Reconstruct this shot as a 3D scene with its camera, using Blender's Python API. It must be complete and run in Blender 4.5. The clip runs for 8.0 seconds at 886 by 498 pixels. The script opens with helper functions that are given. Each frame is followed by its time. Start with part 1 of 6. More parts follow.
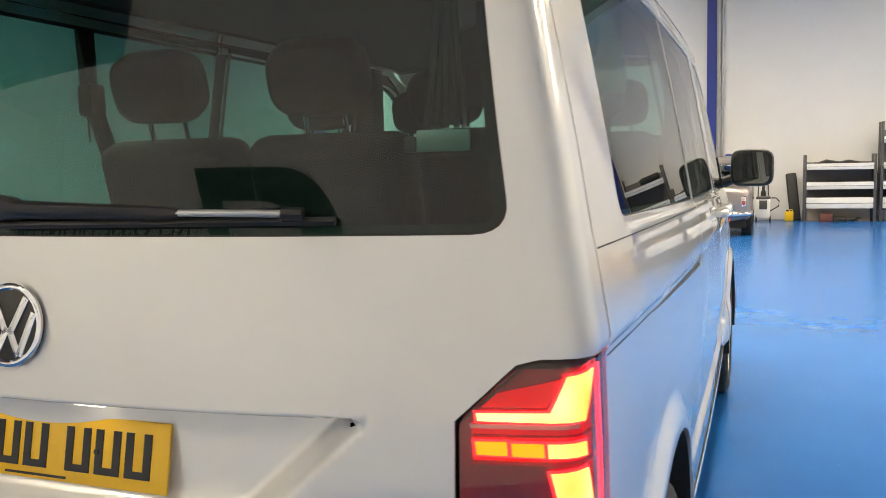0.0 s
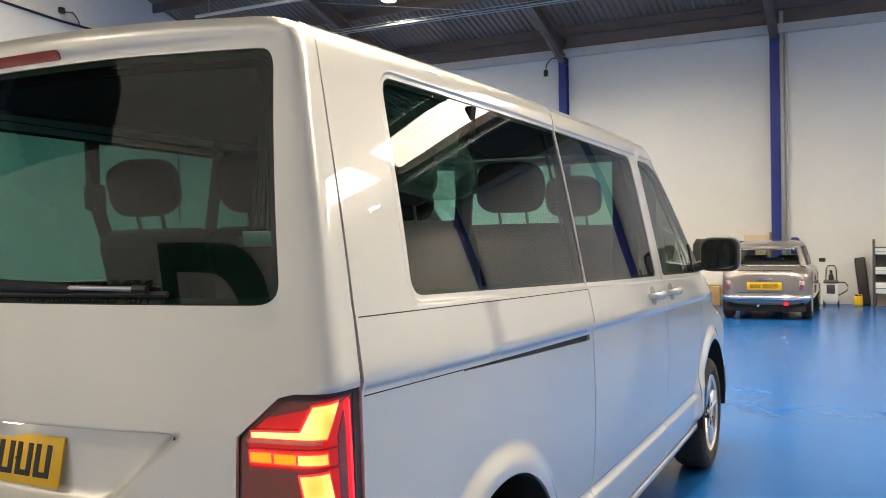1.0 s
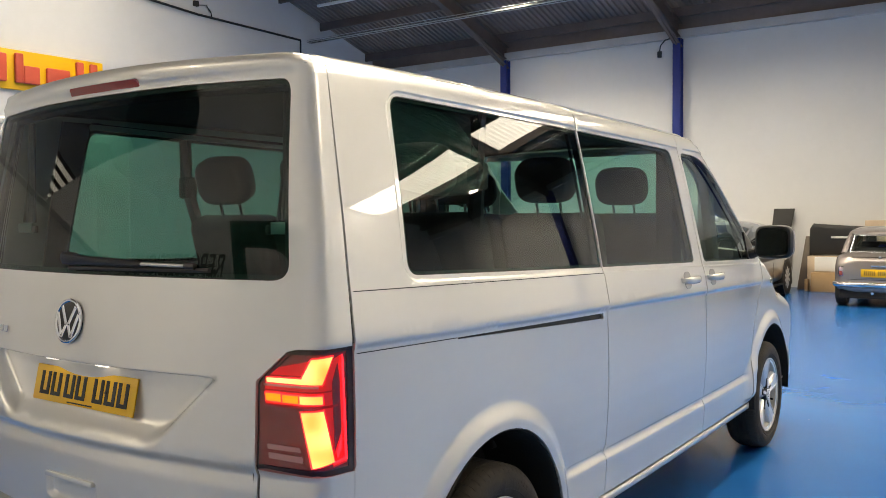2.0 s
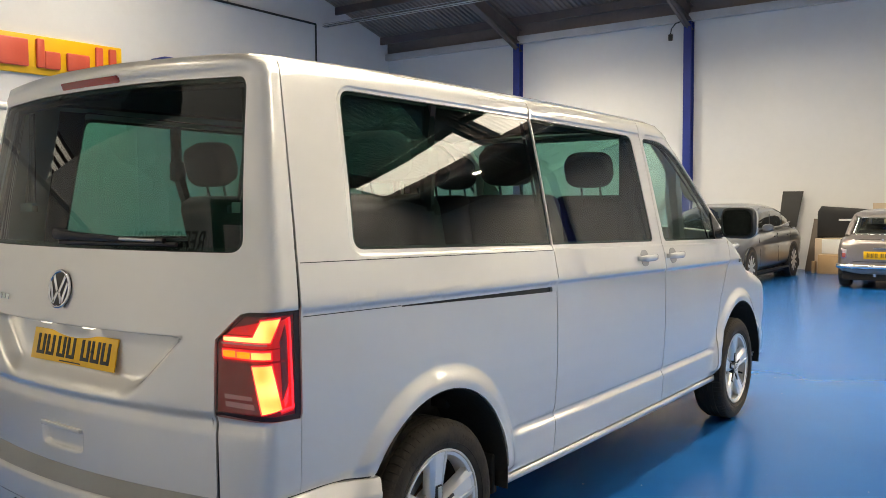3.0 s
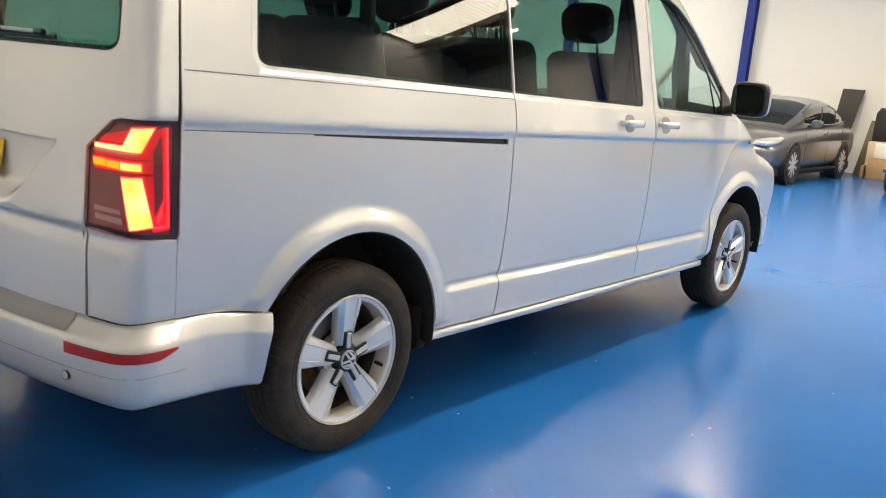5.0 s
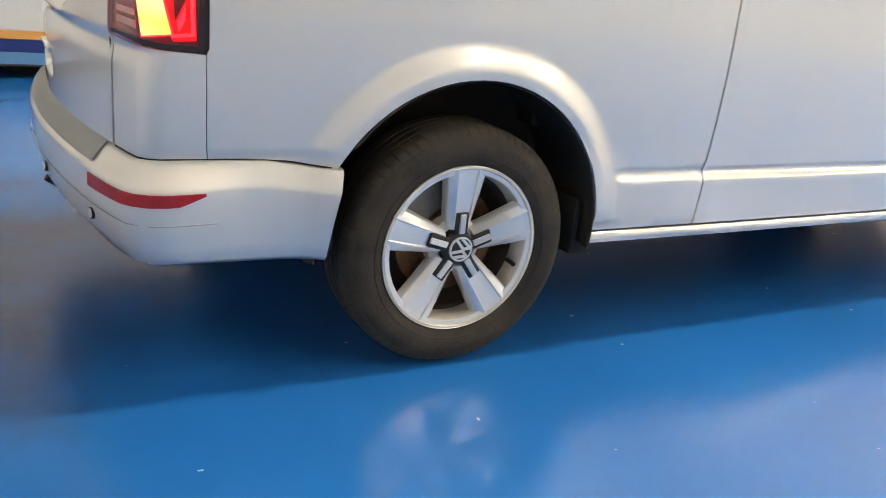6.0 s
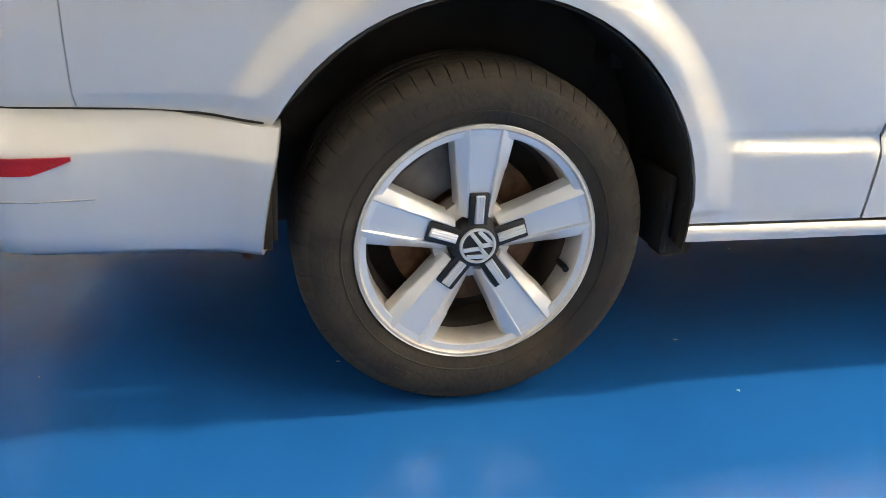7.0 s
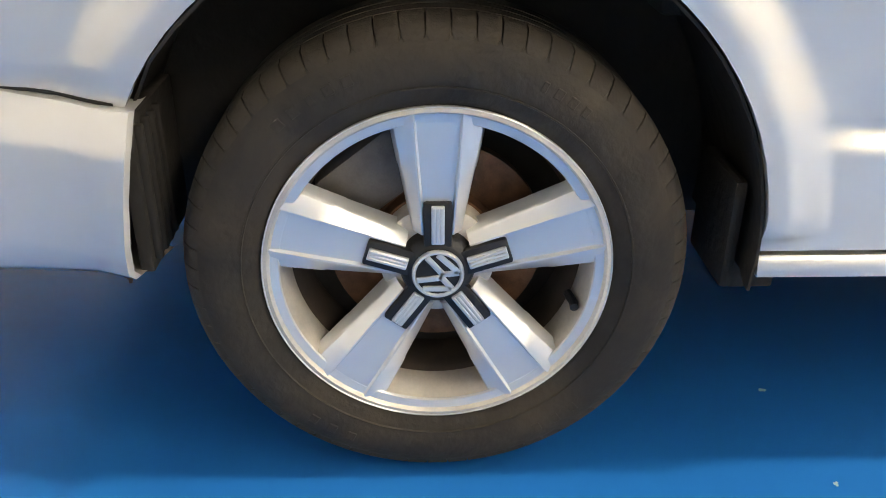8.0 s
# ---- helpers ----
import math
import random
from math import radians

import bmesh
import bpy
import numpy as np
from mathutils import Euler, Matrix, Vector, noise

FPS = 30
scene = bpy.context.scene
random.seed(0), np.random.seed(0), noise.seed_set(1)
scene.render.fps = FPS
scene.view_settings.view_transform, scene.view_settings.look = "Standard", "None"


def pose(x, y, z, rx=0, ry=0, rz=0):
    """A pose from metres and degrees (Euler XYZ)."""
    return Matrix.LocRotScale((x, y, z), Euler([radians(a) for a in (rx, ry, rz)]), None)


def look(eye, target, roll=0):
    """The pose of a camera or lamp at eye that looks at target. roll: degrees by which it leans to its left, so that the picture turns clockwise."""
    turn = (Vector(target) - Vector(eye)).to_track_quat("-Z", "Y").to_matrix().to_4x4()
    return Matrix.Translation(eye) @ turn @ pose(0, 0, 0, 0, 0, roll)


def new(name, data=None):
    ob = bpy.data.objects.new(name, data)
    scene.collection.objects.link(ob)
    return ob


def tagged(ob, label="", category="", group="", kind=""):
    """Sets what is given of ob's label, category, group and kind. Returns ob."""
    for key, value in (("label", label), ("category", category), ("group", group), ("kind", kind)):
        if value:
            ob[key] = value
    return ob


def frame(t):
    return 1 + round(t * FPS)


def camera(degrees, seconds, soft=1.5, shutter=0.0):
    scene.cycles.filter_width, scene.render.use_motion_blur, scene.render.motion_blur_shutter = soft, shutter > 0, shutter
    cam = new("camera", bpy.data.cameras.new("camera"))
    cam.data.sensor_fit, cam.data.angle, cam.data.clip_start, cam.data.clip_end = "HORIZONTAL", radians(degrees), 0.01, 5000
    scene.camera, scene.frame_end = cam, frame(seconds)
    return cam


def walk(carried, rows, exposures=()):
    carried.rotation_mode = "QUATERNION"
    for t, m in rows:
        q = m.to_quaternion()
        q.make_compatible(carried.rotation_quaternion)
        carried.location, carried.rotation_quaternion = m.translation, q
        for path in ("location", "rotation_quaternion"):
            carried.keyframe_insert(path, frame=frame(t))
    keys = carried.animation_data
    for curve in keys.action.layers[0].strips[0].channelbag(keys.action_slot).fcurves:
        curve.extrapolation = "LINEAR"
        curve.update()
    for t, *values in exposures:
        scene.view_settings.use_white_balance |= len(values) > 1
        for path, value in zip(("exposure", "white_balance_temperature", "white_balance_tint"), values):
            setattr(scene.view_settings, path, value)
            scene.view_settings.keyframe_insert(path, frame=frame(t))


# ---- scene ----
cam = camera(54.4, 8.0, soft=0.8, shutter=0.15)
PATH = [
    (0, (1.129, -1.962, 1.455), (0.427, -0.102, 1.242), -1.5),
    (0.3, (1.355, -2.064, 1.465), (0.614, -0.214, 1.298), -1.1),
    (0.5, (1.498, -2.112, 1.473), (0.735, -0.268, 1.339), -1.2),
    (0.7, (1.636, -2.146, 1.480), (0.845, -0.311, 1.414), -1.4),
    (1, (1.858, -2.198, 1.475), (0.961, -0.411, 1.449), -1.0),
    (1.2, (1.987, -2.236, 1.482), (1.001, -0.495, 1.460), -0.9),
    (1.5, (2.143, -2.305, 1.498), (1.072, -0.616, 1.467), -0.7),
    (2.8, (2.731, -2.492, 1.503), (1.546, -0.884, 1.392), -0.3),
    (3, (2.792, -2.511, 1.496), (1.604, -0.906, 1.386), -0.3),
    (3.5, (2.868, -2.563, 1.496), (1.654, -0.984, 1.318), -0.0),
    (4, (2.887, -2.577, 1.491), (1.67, -1.008, 1.252), 0.3),
    (4.2, (2.895, -2.557, 1.496), (1.672, -0.994, 1.251), 0.3),
    (5.3, (3.003, -1.784, 1.301), (1.709, -0.351, 0.779), 7.5),
    (5.5, (2.944, -1.617, 1.251), (1.569, -0.29, 0.661), 8.0),
    (6, (2.836, -1.154, 1.106), (1.194, -0.214, 0.458), 6.1),
    (6.5, (2.682, -0.741, 1.032), (0.898, -0.189, 0.316), 2.8),
    (7, (2.358, -0.462, 0.957), (0.575, 0.026, 0.194), 3.5),
    (7.5, (2.165, -0.162, 0.88), (0.343, 0.072, 0.089), 0.8),
    (8, (1.933, -0.033, 0.912), (0.161, 0.036, -0.013), 0.3),
]
walk(cam, [(t, look(eye, target, roll)) for t, eye, target, roll in PATH], [(0, 0.62, 8450, 7), (1.5, 0.17, 8450, 7), (3.5, 0.14, 8450, 7), (4.2, 0.14, 8450, 7), (5.5, 0.70, 8450, 7), (6.5, 0.73, 8450, 7), (8, 0.92, 8450, 7)])

# ---- world and large lights ----
world = bpy.data.worlds.new("sky")
scene.world = world
world.use_nodes = True
_n = world.node_tree.nodes
_sky = _n.new("ShaderNodeTexSky")
_sky.sky_type = "NISHITA"
_sky.sun_disc = False
_sky.sun_elevation, _sky.sun_rotation = radians(40), radians(200)
world.node_tree.links.new(_sky.outputs[0], _n["Background"].inputs[0])
_n["Background"].inputs[1].default_value = 0.1
ROOFLIGHT = 9.0      # glow of the translucent roof sheets
SPOT_WATTS = 3000.0   # each high-bay or added fill lamp


# ---- materials ----
def material(name, color=(0.5, 0.5, 0.5), rough=0.5, metal=0.0, coat=0.0, bump=0.0, scale=20.0, vary=0.0, vary_scale=2.0, rough_vary=0.0, detail=4.0):
    m = bpy.data.materials.new(name)
    m.use_nodes = True
    t = m.node_tree
    b = t.nodes["Principled BSDF"]
    b.inputs["Base Color"].default_value = (*color, 1)
    b.inputs["Roughness"].default_value = rough
    b.inputs["Metallic"].default_value = metal
    b.inputs["Coat Weight"].default_value = coat
    b.inputs["Coat Roughness"].default_value = 0.03
    co = t.nodes.new("ShaderNodeTexCoord")
    if vary or rough_vary:
        big = t.nodes.new("ShaderNodeTexNoise")
        big.inputs["Scale"].default_value = vary_scale
        big.inputs["Detail"].default_value = 6
        t.links.new(co.outputs["Object"], big.inputs["Vector"])
        fine = t.nodes.new("ShaderNodeTexNoise")
        fine.inputs["Scale"].default_value = vary_scale * 14
        fine.inputs["Detail"].default_value = 3
        t.links.new(co.outputs["Object"], fine.inputs["Vector"])
        add = t.nodes.new("ShaderNodeMath")
        add.operation = "MULTIPLY_ADD"
        add.inputs[1].default_value = 0.3
        t.links.new(fine.outputs[0], add.inputs[0])
        t.links.new(big.outputs[0], add.inputs[2])
        if vary:
            r = t.nodes.new("ShaderNodeMapRange")
            r.inputs[1].default_value, r.inputs[2].default_value = 0.35, 0.95
            r.inputs[3].default_value, r.inputs[4].default_value = 1 - vary, 1 + vary
            t.links.new(add.outputs[0], r.inputs[0])
            mul = t.nodes.new("ShaderNodeMix")
            mul.data_type, mul.blend_type = "RGBA", "MULTIPLY"
            mul.inputs[0].default_value = 1
            mul.inputs[6].default_value = (*color, 1)
            t.links.new(r.outputs[0], mul.inputs[7])
            t.links.new(mul.outputs[2], b.inputs["Base Color"])
        if rough_vary:
            r = t.nodes.new("ShaderNodeMapRange")
            r.inputs[1].default_value, r.inputs[2].default_value = 0.35, 0.95
            r.inputs[3].default_value, r.inputs[4].default_value = max(0.0, rough - rough_vary), min(1.0, rough + rough_vary)
            t.links.new(add.outputs[0], r.inputs[0])
            t.links.new(r.outputs[0], b.inputs["Roughness"])
    if bump:
        no = t.nodes.new("ShaderNodeTexNoise")
        no.inputs["Scale"].default_value = scale
        no.inputs["Detail"].default_value = detail
        t.links.new(co.outputs["Object"], no.inputs["Vector"])
        bu = t.nodes.new("ShaderNodeBump")
        bu.inputs["Strength"].default_value = bump
        bu.inputs["Distance"].default_value = 0.01
        t.links.new(no.outputs[0], bu.inputs["Height"])
        t.links.new(bu.outputs[0], b.inputs["Normal"])
    return m


def glass(name, tint, ior=1.5, rough=0.0):
    m = bpy.data.materials.new(name)
    m.use_nodes = True
    t = m.node_tree
    t.nodes.remove(t.nodes["Principled BSDF"])
    tr = t.nodes.new("ShaderNodeBsdfTransparent")
    tr.inputs[0].default_value = (*tint, 1)
    gl = t.nodes.new("ShaderNodeBsdfGlossy")
    gl.inputs["Roughness"].default_value = rough
    lw = t.nodes.new("ShaderNodeLayerWeight")
    lw.inputs[0].default_value = 0.5
    p5 = t.nodes.new("ShaderNodeMath")
    p5.operation = "POWER"
    p5.inputs[1].default_value = 5
    t.links.new(lw.outputs["Facing"], p5.inputs[0])
    fr = t.nodes.new("ShaderNodeMath")
    fr.operation = "MULTIPLY_ADD"
    f0 = ((ior - 1) / (ior + 1)) ** 2
    fr.inputs[1].default_value, fr.inputs[2].default_value = 1 - f0, f0
    t.links.new(p5.outputs[0], fr.inputs[0])
    mx = t.nodes.new("ShaderNodeMixShader")
    t.links.new(fr.outputs[0], mx.inputs[0])
    t.links.new(tr.outputs[0], mx.inputs[1])
    t.links.new(gl.outputs[0], mx.inputs[2])
    t.links.new(mx.outputs[0], t.nodes["Material Output"].inputs[0])
    return m


def glow(name, color, strength):
    m = bpy.data.materials.new(name)
    m.use_nodes = True
    b = m.node_tree.nodes["Principled BSDF"]
    b.inputs["Base Color"].default_value = (*[min(1, c) for c in color], 1)
    b.inputs["Emission Color"].default_value = (*color, 1)
    b.inputs["Emission Strength"].default_value = strength
    return m


PAINT = material("silver_paint", (0.69, 0.675, 0.645), 0.37, 0.36, 1.0, vary=0.03, vary_scale=1.2, rough_vary=0.04)
PAINT.node_tree.nodes["Principled BSDF"].inputs["Coat IOR"].default_value = 1.7
PAINT.node_tree.nodes["Principled BSDF"].inputs["Coat Roughness"].default_value = 0.015
BLACKP = material("black_plastic", (0.012, 0.012, 0.013), 0.45, bump=0.15, scale=300)
PAD = material("bumper_pad", (0.33, 0.33, 0.32), 0.6, bump=0.3, scale=500, vary=0.08, vary_scale=5)
SEAL = material("rubber_seal", (0.008, 0.008, 0.009), 0.55)
DARK = material("underbody", (0.034, 0.030, 0.026), 0.85, bump=0.4, scale=40, vary=0.3)
DARK.node_tree.nodes["Principled BSDF"].inputs["Specular IOR Level"].default_value = 0.25
TRIM = material("cabin_trim", (0.016, 0.016, 0.017), 0.8, bump=0.2, scale=200)
LINER = material("headliner_cloth", (0.08, 0.076, 0.07), 0.9, bump=0.2, scale=200, vary=0.05)
FABRIC = material("seat_fabric", (0.014, 0.014, 0.015), 0.9, bump=0.15, scale=250, vary=0.15, vary_scale=8)
PRIVACY = glass("privacy_glass", (0.20, 0.42, 0.37), 1.55)
CLEARG = glass("tinted_glass", (0.62, 0.82, 0.76), 1.5)
CHROME = material("chrome", (0.75, 0.76, 0.78), 0.08, 1.0)
ALLOY = material("alloy", (0.82, 0.805, 0.78), 0.35, 0.62, 0.5, rough_vary=0.03)
ALLOYD = material("alloy_barrel", (0.68, 0.62, 0.54), 0.48, 0.35, vary=0.22, vary_scale=14, rough_vary=0.12)
BRAKE = material("brake_iron", (0.17, 0.085, 0.045), 0.5, 0.5, vary=0.5, vary_scale=40, bump=0.2, scale=60)
DUST = material("brake_dust", (0.055, 0.04, 0.03), 0.75, 0.2, vary=0.4, vary_scale=20)
CALIPER = material("caliper_iron", (0.17, 0.155, 0.14), 0.6, 0.4, vary=0.3, vary_scale=25)
TYRE = material("tyre_rubber", (0.03, 0.024, 0.018), 0.8, bump=0.22, scale=90, rough_vary=0.1)
_t = TYRE.node_tree      # black rubber under patchy brown dust
_co, _no, _mx = (_t.nodes.new("ShaderNode" + k) for k in ("TexCoord", "TexNoise", "ValToRGB"))
_no.inputs["Scale"].default_value, _no.inputs["Detail"].default_value, _no.inputs["Distortion"].default_value = 7.0, 6.0, 0.8
_mx.color_ramp.elements[0].position, _mx.color_ramp.elements[0].color = 0.36, (0.020, 0.017, 0.014, 1)
_mx.color_ramp.elements[1].position, _mx.color_ramp.elements[1].color = 0.72, (0.062, 0.046, 0.030, 1)
_t.links.new(_co.outputs["Object"], _no.inputs["Vector"])
_t.links.new(_no.outputs[0], _mx.inputs[0])
_t.links.new(_mx.outputs[0], _t.nodes["Principled BSDF"].inputs["Base Color"])
YELLOW = material("plate_yellow", (0.75, 0.42, 0.01), 0.35, 0, 0.4, vary=0.05, vary_scale=10)
INK = material("plate_black", (0.01, 0.01, 0.012), 0.4)
REDLENS = material("red_lens_base", (0.20, 0.012, 0.014), 0.15, 0, 1.0, vary=0.25, vary_scale=30)
REDGLOW = glow("lit_red_lens", (0.62, 0.010, 0.018), 0.32)
LENS = glass("lamp_lens", (0.95, 0.72, 0.72), 1.5)
REFLEX = material("red_reflector", (0.42, 0.006, 0.008), 0.25, 0, 0.3, bump=0.25, scale=260)
STOPRED = material("stop_lamp_lens", (0.3, 0.03, 0.025), 0.25, 0, 1.0)
EMBER = glow("lamp_bar", (1.0, 0.13, 0.010), 3.8)
_t = EMBER.node_tree      # the diffused bars glow unevenly
_no = _t.nodes.new("ShaderNodeTexNoise")
_no.inputs["Scale"].default_value, _no.inputs["Detail"].default_value = 9.0, 1.0
_co = _t.nodes.new("ShaderNodeTexCoord")
_mx = _t.nodes.new("ShaderNodeValToRGB")
_mx.color_ramp.elements[0].position, _mx.color_ramp.elements[0].color = 0.34, (1.0, 0.14, 0.02, 1)
_mx.color_ramp.elements[1].position, _mx.color_ramp.elements[1].color = 0.62, (1.0, 0.50, 0.18, 1)
_t.links.new(_co.outputs["Object"], _no.inputs["Vector"])
_t.links.new(_no.outputs[0], _mx.inputs[0])
_t.links.new(_mx.outputs[0], _t.nodes["Principled BSDF"].inputs["Emission Color"])
EMBERD = glow("lamp_edge", (1.0, 0.022, 0.045), 2.2)
AMBER = glow("lamp_block", (1.0, 0.16, 0.012), 3.2)
PALE = material("reverse_lens", (0.50, 0.36, 0.36), 0.2, 0, 1.0)
PALEROD = material("worn_rod", (0.45, 0.45, 0.45), 0.4, 0.5)
LEDW = glow("plate_light", (1.0, 0.95, 0.9), 2.0)


# ---- building tools ----
def thing(name, label, category, at=None, group="", kind=""):
    ob = new(name)
    if at is not None:
        ob.matrix_basis = at
    return tagged(ob, label, category, group, kind)


def mesh_of(bm, name, mat, smooth=None):
    me = bpy.data.meshes.new(name)
    bm.normal_update()
    bm.to_mesh(me)
    bm.free()
    me.materials.append(mat)
    if smooth is not None:
        me.shade_smooth() if smooth >= 180 else (me.set_sharp_from_angle(angle=radians(smooth)))
    return me


def part(name, bm, mat, parent, label="", smooth=35):
    ob = new(name, mesh_of(bm, name, mat, smooth) if isinstance(bm, bmesh.types.BMesh) else bm)
    ob.parent = parent
    return tagged(ob, label)


def solo(name, bm, mat, label, category, kind="", group="", smooth=35):
    return tagged(new(name, mesh_of(bm, name, mat, smooth)), label, category, group, kind)


def box(bm, x0, y0, z0, x1, y1, z1, bevel=0.0, m=None, seg=2):
    """A box, its edges rounded, in bm."""
    r = bmesh.ops.create_cube(bm, size=1)
    vs = r["verts"]
    bmesh.ops.transform(bm, matrix=Matrix.LocRotScale(((x0 + x1) / 2, (y0 + y1) / 2, (z0 + z1) / 2), None, (abs(x1 - x0), abs(y1 - y0), abs(z1 - z0))), verts=vs)
    if bevel:
        es = list({e for v in vs for e in v.link_edges})
        r = bmesh.ops.bevel(bm, geom=es, offset=bevel, segments=seg, affect="EDGES", profile=0.5)
        vs = list({v for f in r["faces"] for v in f.verts} | {v for v in vs if v.is_valid})
    if m is not None:
        bmesh.ops.transform(bm, matrix=m, verts=[v for v in vs if v.is_valid])
    return bm


def boxed(*a, bevel=0.0, m=None, seg=2):
    return box(bmesh.new(), *a, bevel=bevel, m=m, seg=seg)


def lathe(bm, profile, n=48, axis="x", at=(0, 0, 0), close=False):
    """Turns (along, radius) pairs round an axis."""
    rings = []
    for a, r in profile:
        ring = []
        for k in range(n):
            c, s = math.cos(2 * math.pi * k / n) * r, math.sin(2 * math.pi * k / n) * r
            p = {"x": (a, c, s), "y": (c, a, s), "z": (c, s, a)}[axis]
            ring.append(bm.verts.new(Vector(p) + Vector(at)))
        rings.append(ring)
    for a, b in zip(rings, rings[1:] + ([rings[0]] if close else [])):
        for k in range(n):
            bm.faces.new((a[k], a[(k + 1) % n], b[(k + 1) % n], b[k]))
    if not close:
        for ring in (rings[0], rings[-1]):
            try:
                bm.faces.new(ring)
            except ValueError:
                pass
    bmesh.ops.recalc_face_normals(bm, faces=bm.faces)
    return bm


def tube(bm, pts, r, n=8):
    """A round bar along a line of points."""
    pts = [Vector(p) for p in pts]
    rings = []
    for k, p in enumerate(pts):
        d = (pts[min(k + 1, len(pts) - 1)] - pts[max(k - 1, 0)]).normalized()
        q = d.to_track_quat("Z", "Y")
        rings.append([bm.verts.new(p + q @ Vector((r * math.cos(a), r * math.sin(a), 0))) for a in (2 * math.pi * i / n for i in range(n))])
    for a, b in zip(rings, rings[1:]):
        for k in range(n):
            bm.faces.new((a[k], a[(k + 1) % n], b[(k + 1) % n], b[k]))
    bm.faces.new(rings[0][::-1])
    bm.faces.new(rings[-1])
    return bm


def prism(bm, poly, axis, a, b, bevel=0.0):
    """A polygon of pairs pushed along an axis from a to b."""
    def p(u, v, w):
        return {"x": (w, u, v), "y": (u, w, v), "z": (u, v, w)}[axis]
    lo = [bm.verts.new(p(u, v, a)) for u, v in poly]
    hi = [bm.verts.new(p(u, v, b)) for u, v in poly]
    n = len(poly)
    fs = [bm.faces.new(lo), bm.faces.new(hi)] + [bm.faces.new((lo[k], lo[(k + 1) % n], hi[(k + 1) % n], hi[k])) for k in range(n)]
    bmesh.ops.recalc_face_normals(bm, faces=fs)
    if bevel:
        bmesh.ops.bevel(bm, geom=list({e for f in fs[:2] for e in f.edges}), offset=bevel, segments=2, affect="EDGES", profile=0.5)
    return bm


def loft(bm, secs, n=28):
    """A closed skin through rounded sections (y, half width, low z, high z, squareness)."""
    rings = []
    for y, w, z0, z1, p in secs:
        ring = []
        for k in range(n):
            a = 2 * math.pi * (k + 0.5) / n
            c, s = math.cos(a), math.sin(a)
            ring.append(bm.verts.new((w * math.copysign(abs(c) ** (2 / p), c), y, (z0 + z1) / 2 + (z1 - z0) / 2 * math.copysign(abs(s) ** (2 / p), s))))
        rings.append(ring)
    for a, b in zip(rings, rings[1:]):
        for k in range(n):
            bm.faces.new((a[k], a[(k + 1) % n], b[(k + 1) % n], b[k]))
    bm.faces.new(rings[0])
    bm.faces.new(rings[-1])
    bmesh.ops.recalc_face_normals(bm, faces=bm.faces)
    return bm


def rounded(pts, seg=6):
    """A polygon of (u, v, radius) corners, each corner rounded."""
    out, n = [], len(pts)
    for k in range(n):
        p = np.array(pts[k][:2], float)
        r = pts[k][2] if len(pts[k]) > 2 else 0
        if r <= 0:
            out.append(tuple(p))
            continue
        a, b = np.array(pts[k - 1][:2], float) - p, np.array(pts[(k + 1) % n][:2], float) - p
        la, lb = np.linalg.norm(a), np.linalg.norm(b)
        a, b = a / la * min(r, la * 0.49), b / lb * min(r, lb * 0.49)
        for i in range(seg + 1):
            t = i / seg
            out.append(tuple(p + a * (1 - t) ** 2 + b * t ** 2))
    return out


def inside(poly, q):
    """Which of the points q lie within the polygon."""
    poly, q = np.asarray(poly), np.asarray(q)
    x, y = q[:, 0], q[:, 1]
    res = np.zeros(len(q), bool)
    for (x0, y0), (x1, y1) in zip(poly, np.roll(poly, -1, axis=0)):
        if y0 == y1:
            continue
        res ^= ((y0 > y) != (y1 > y)) & (x < (x1 - x0) * (y - y0) / (y1 - y0) + x0)
    return res


def dense(poly, step):
    out, n = [], len(poly)
    for k in range(n):
        a, b = np.array(poly[k]), np.array(poly[(k + 1) % n])
        c = max(1, int(math.ceil(np.linalg.norm(b - a) / step)))
        out += [tuple(a + (b - a) * i / c) for i in range(c)]
    return out


def shrunk(poly, d):
    """The polygon moved inwards by d (outwards: minus)."""
    p = np.asarray(poly, float)
    area = 0.5 * np.sum(p[:, 0] * np.roll(p[:, 1], -1) - np.roll(p[:, 0], -1) * p[:, 1])
    e = np.roll(p, -1, axis=0) - p
    n = np.stack([-e[:, 1], e[:, 0]], 1)
    n /= np.maximum(np.linalg.norm(n, axis=1, keepdims=True), 1e-9)
    m = n + np.roll(n, 1, axis=0)
    m /= np.maximum(np.linalg.norm(m, axis=1, keepdims=True), 1e-9)
    c = np.maximum((m * n).sum(1, keepdims=True), 0.5)
    return [tuple(v) for v in p + m / c * d * (1 if area > 0 else -1)]


from mathutils.geometry import delaunay_2d_cdt


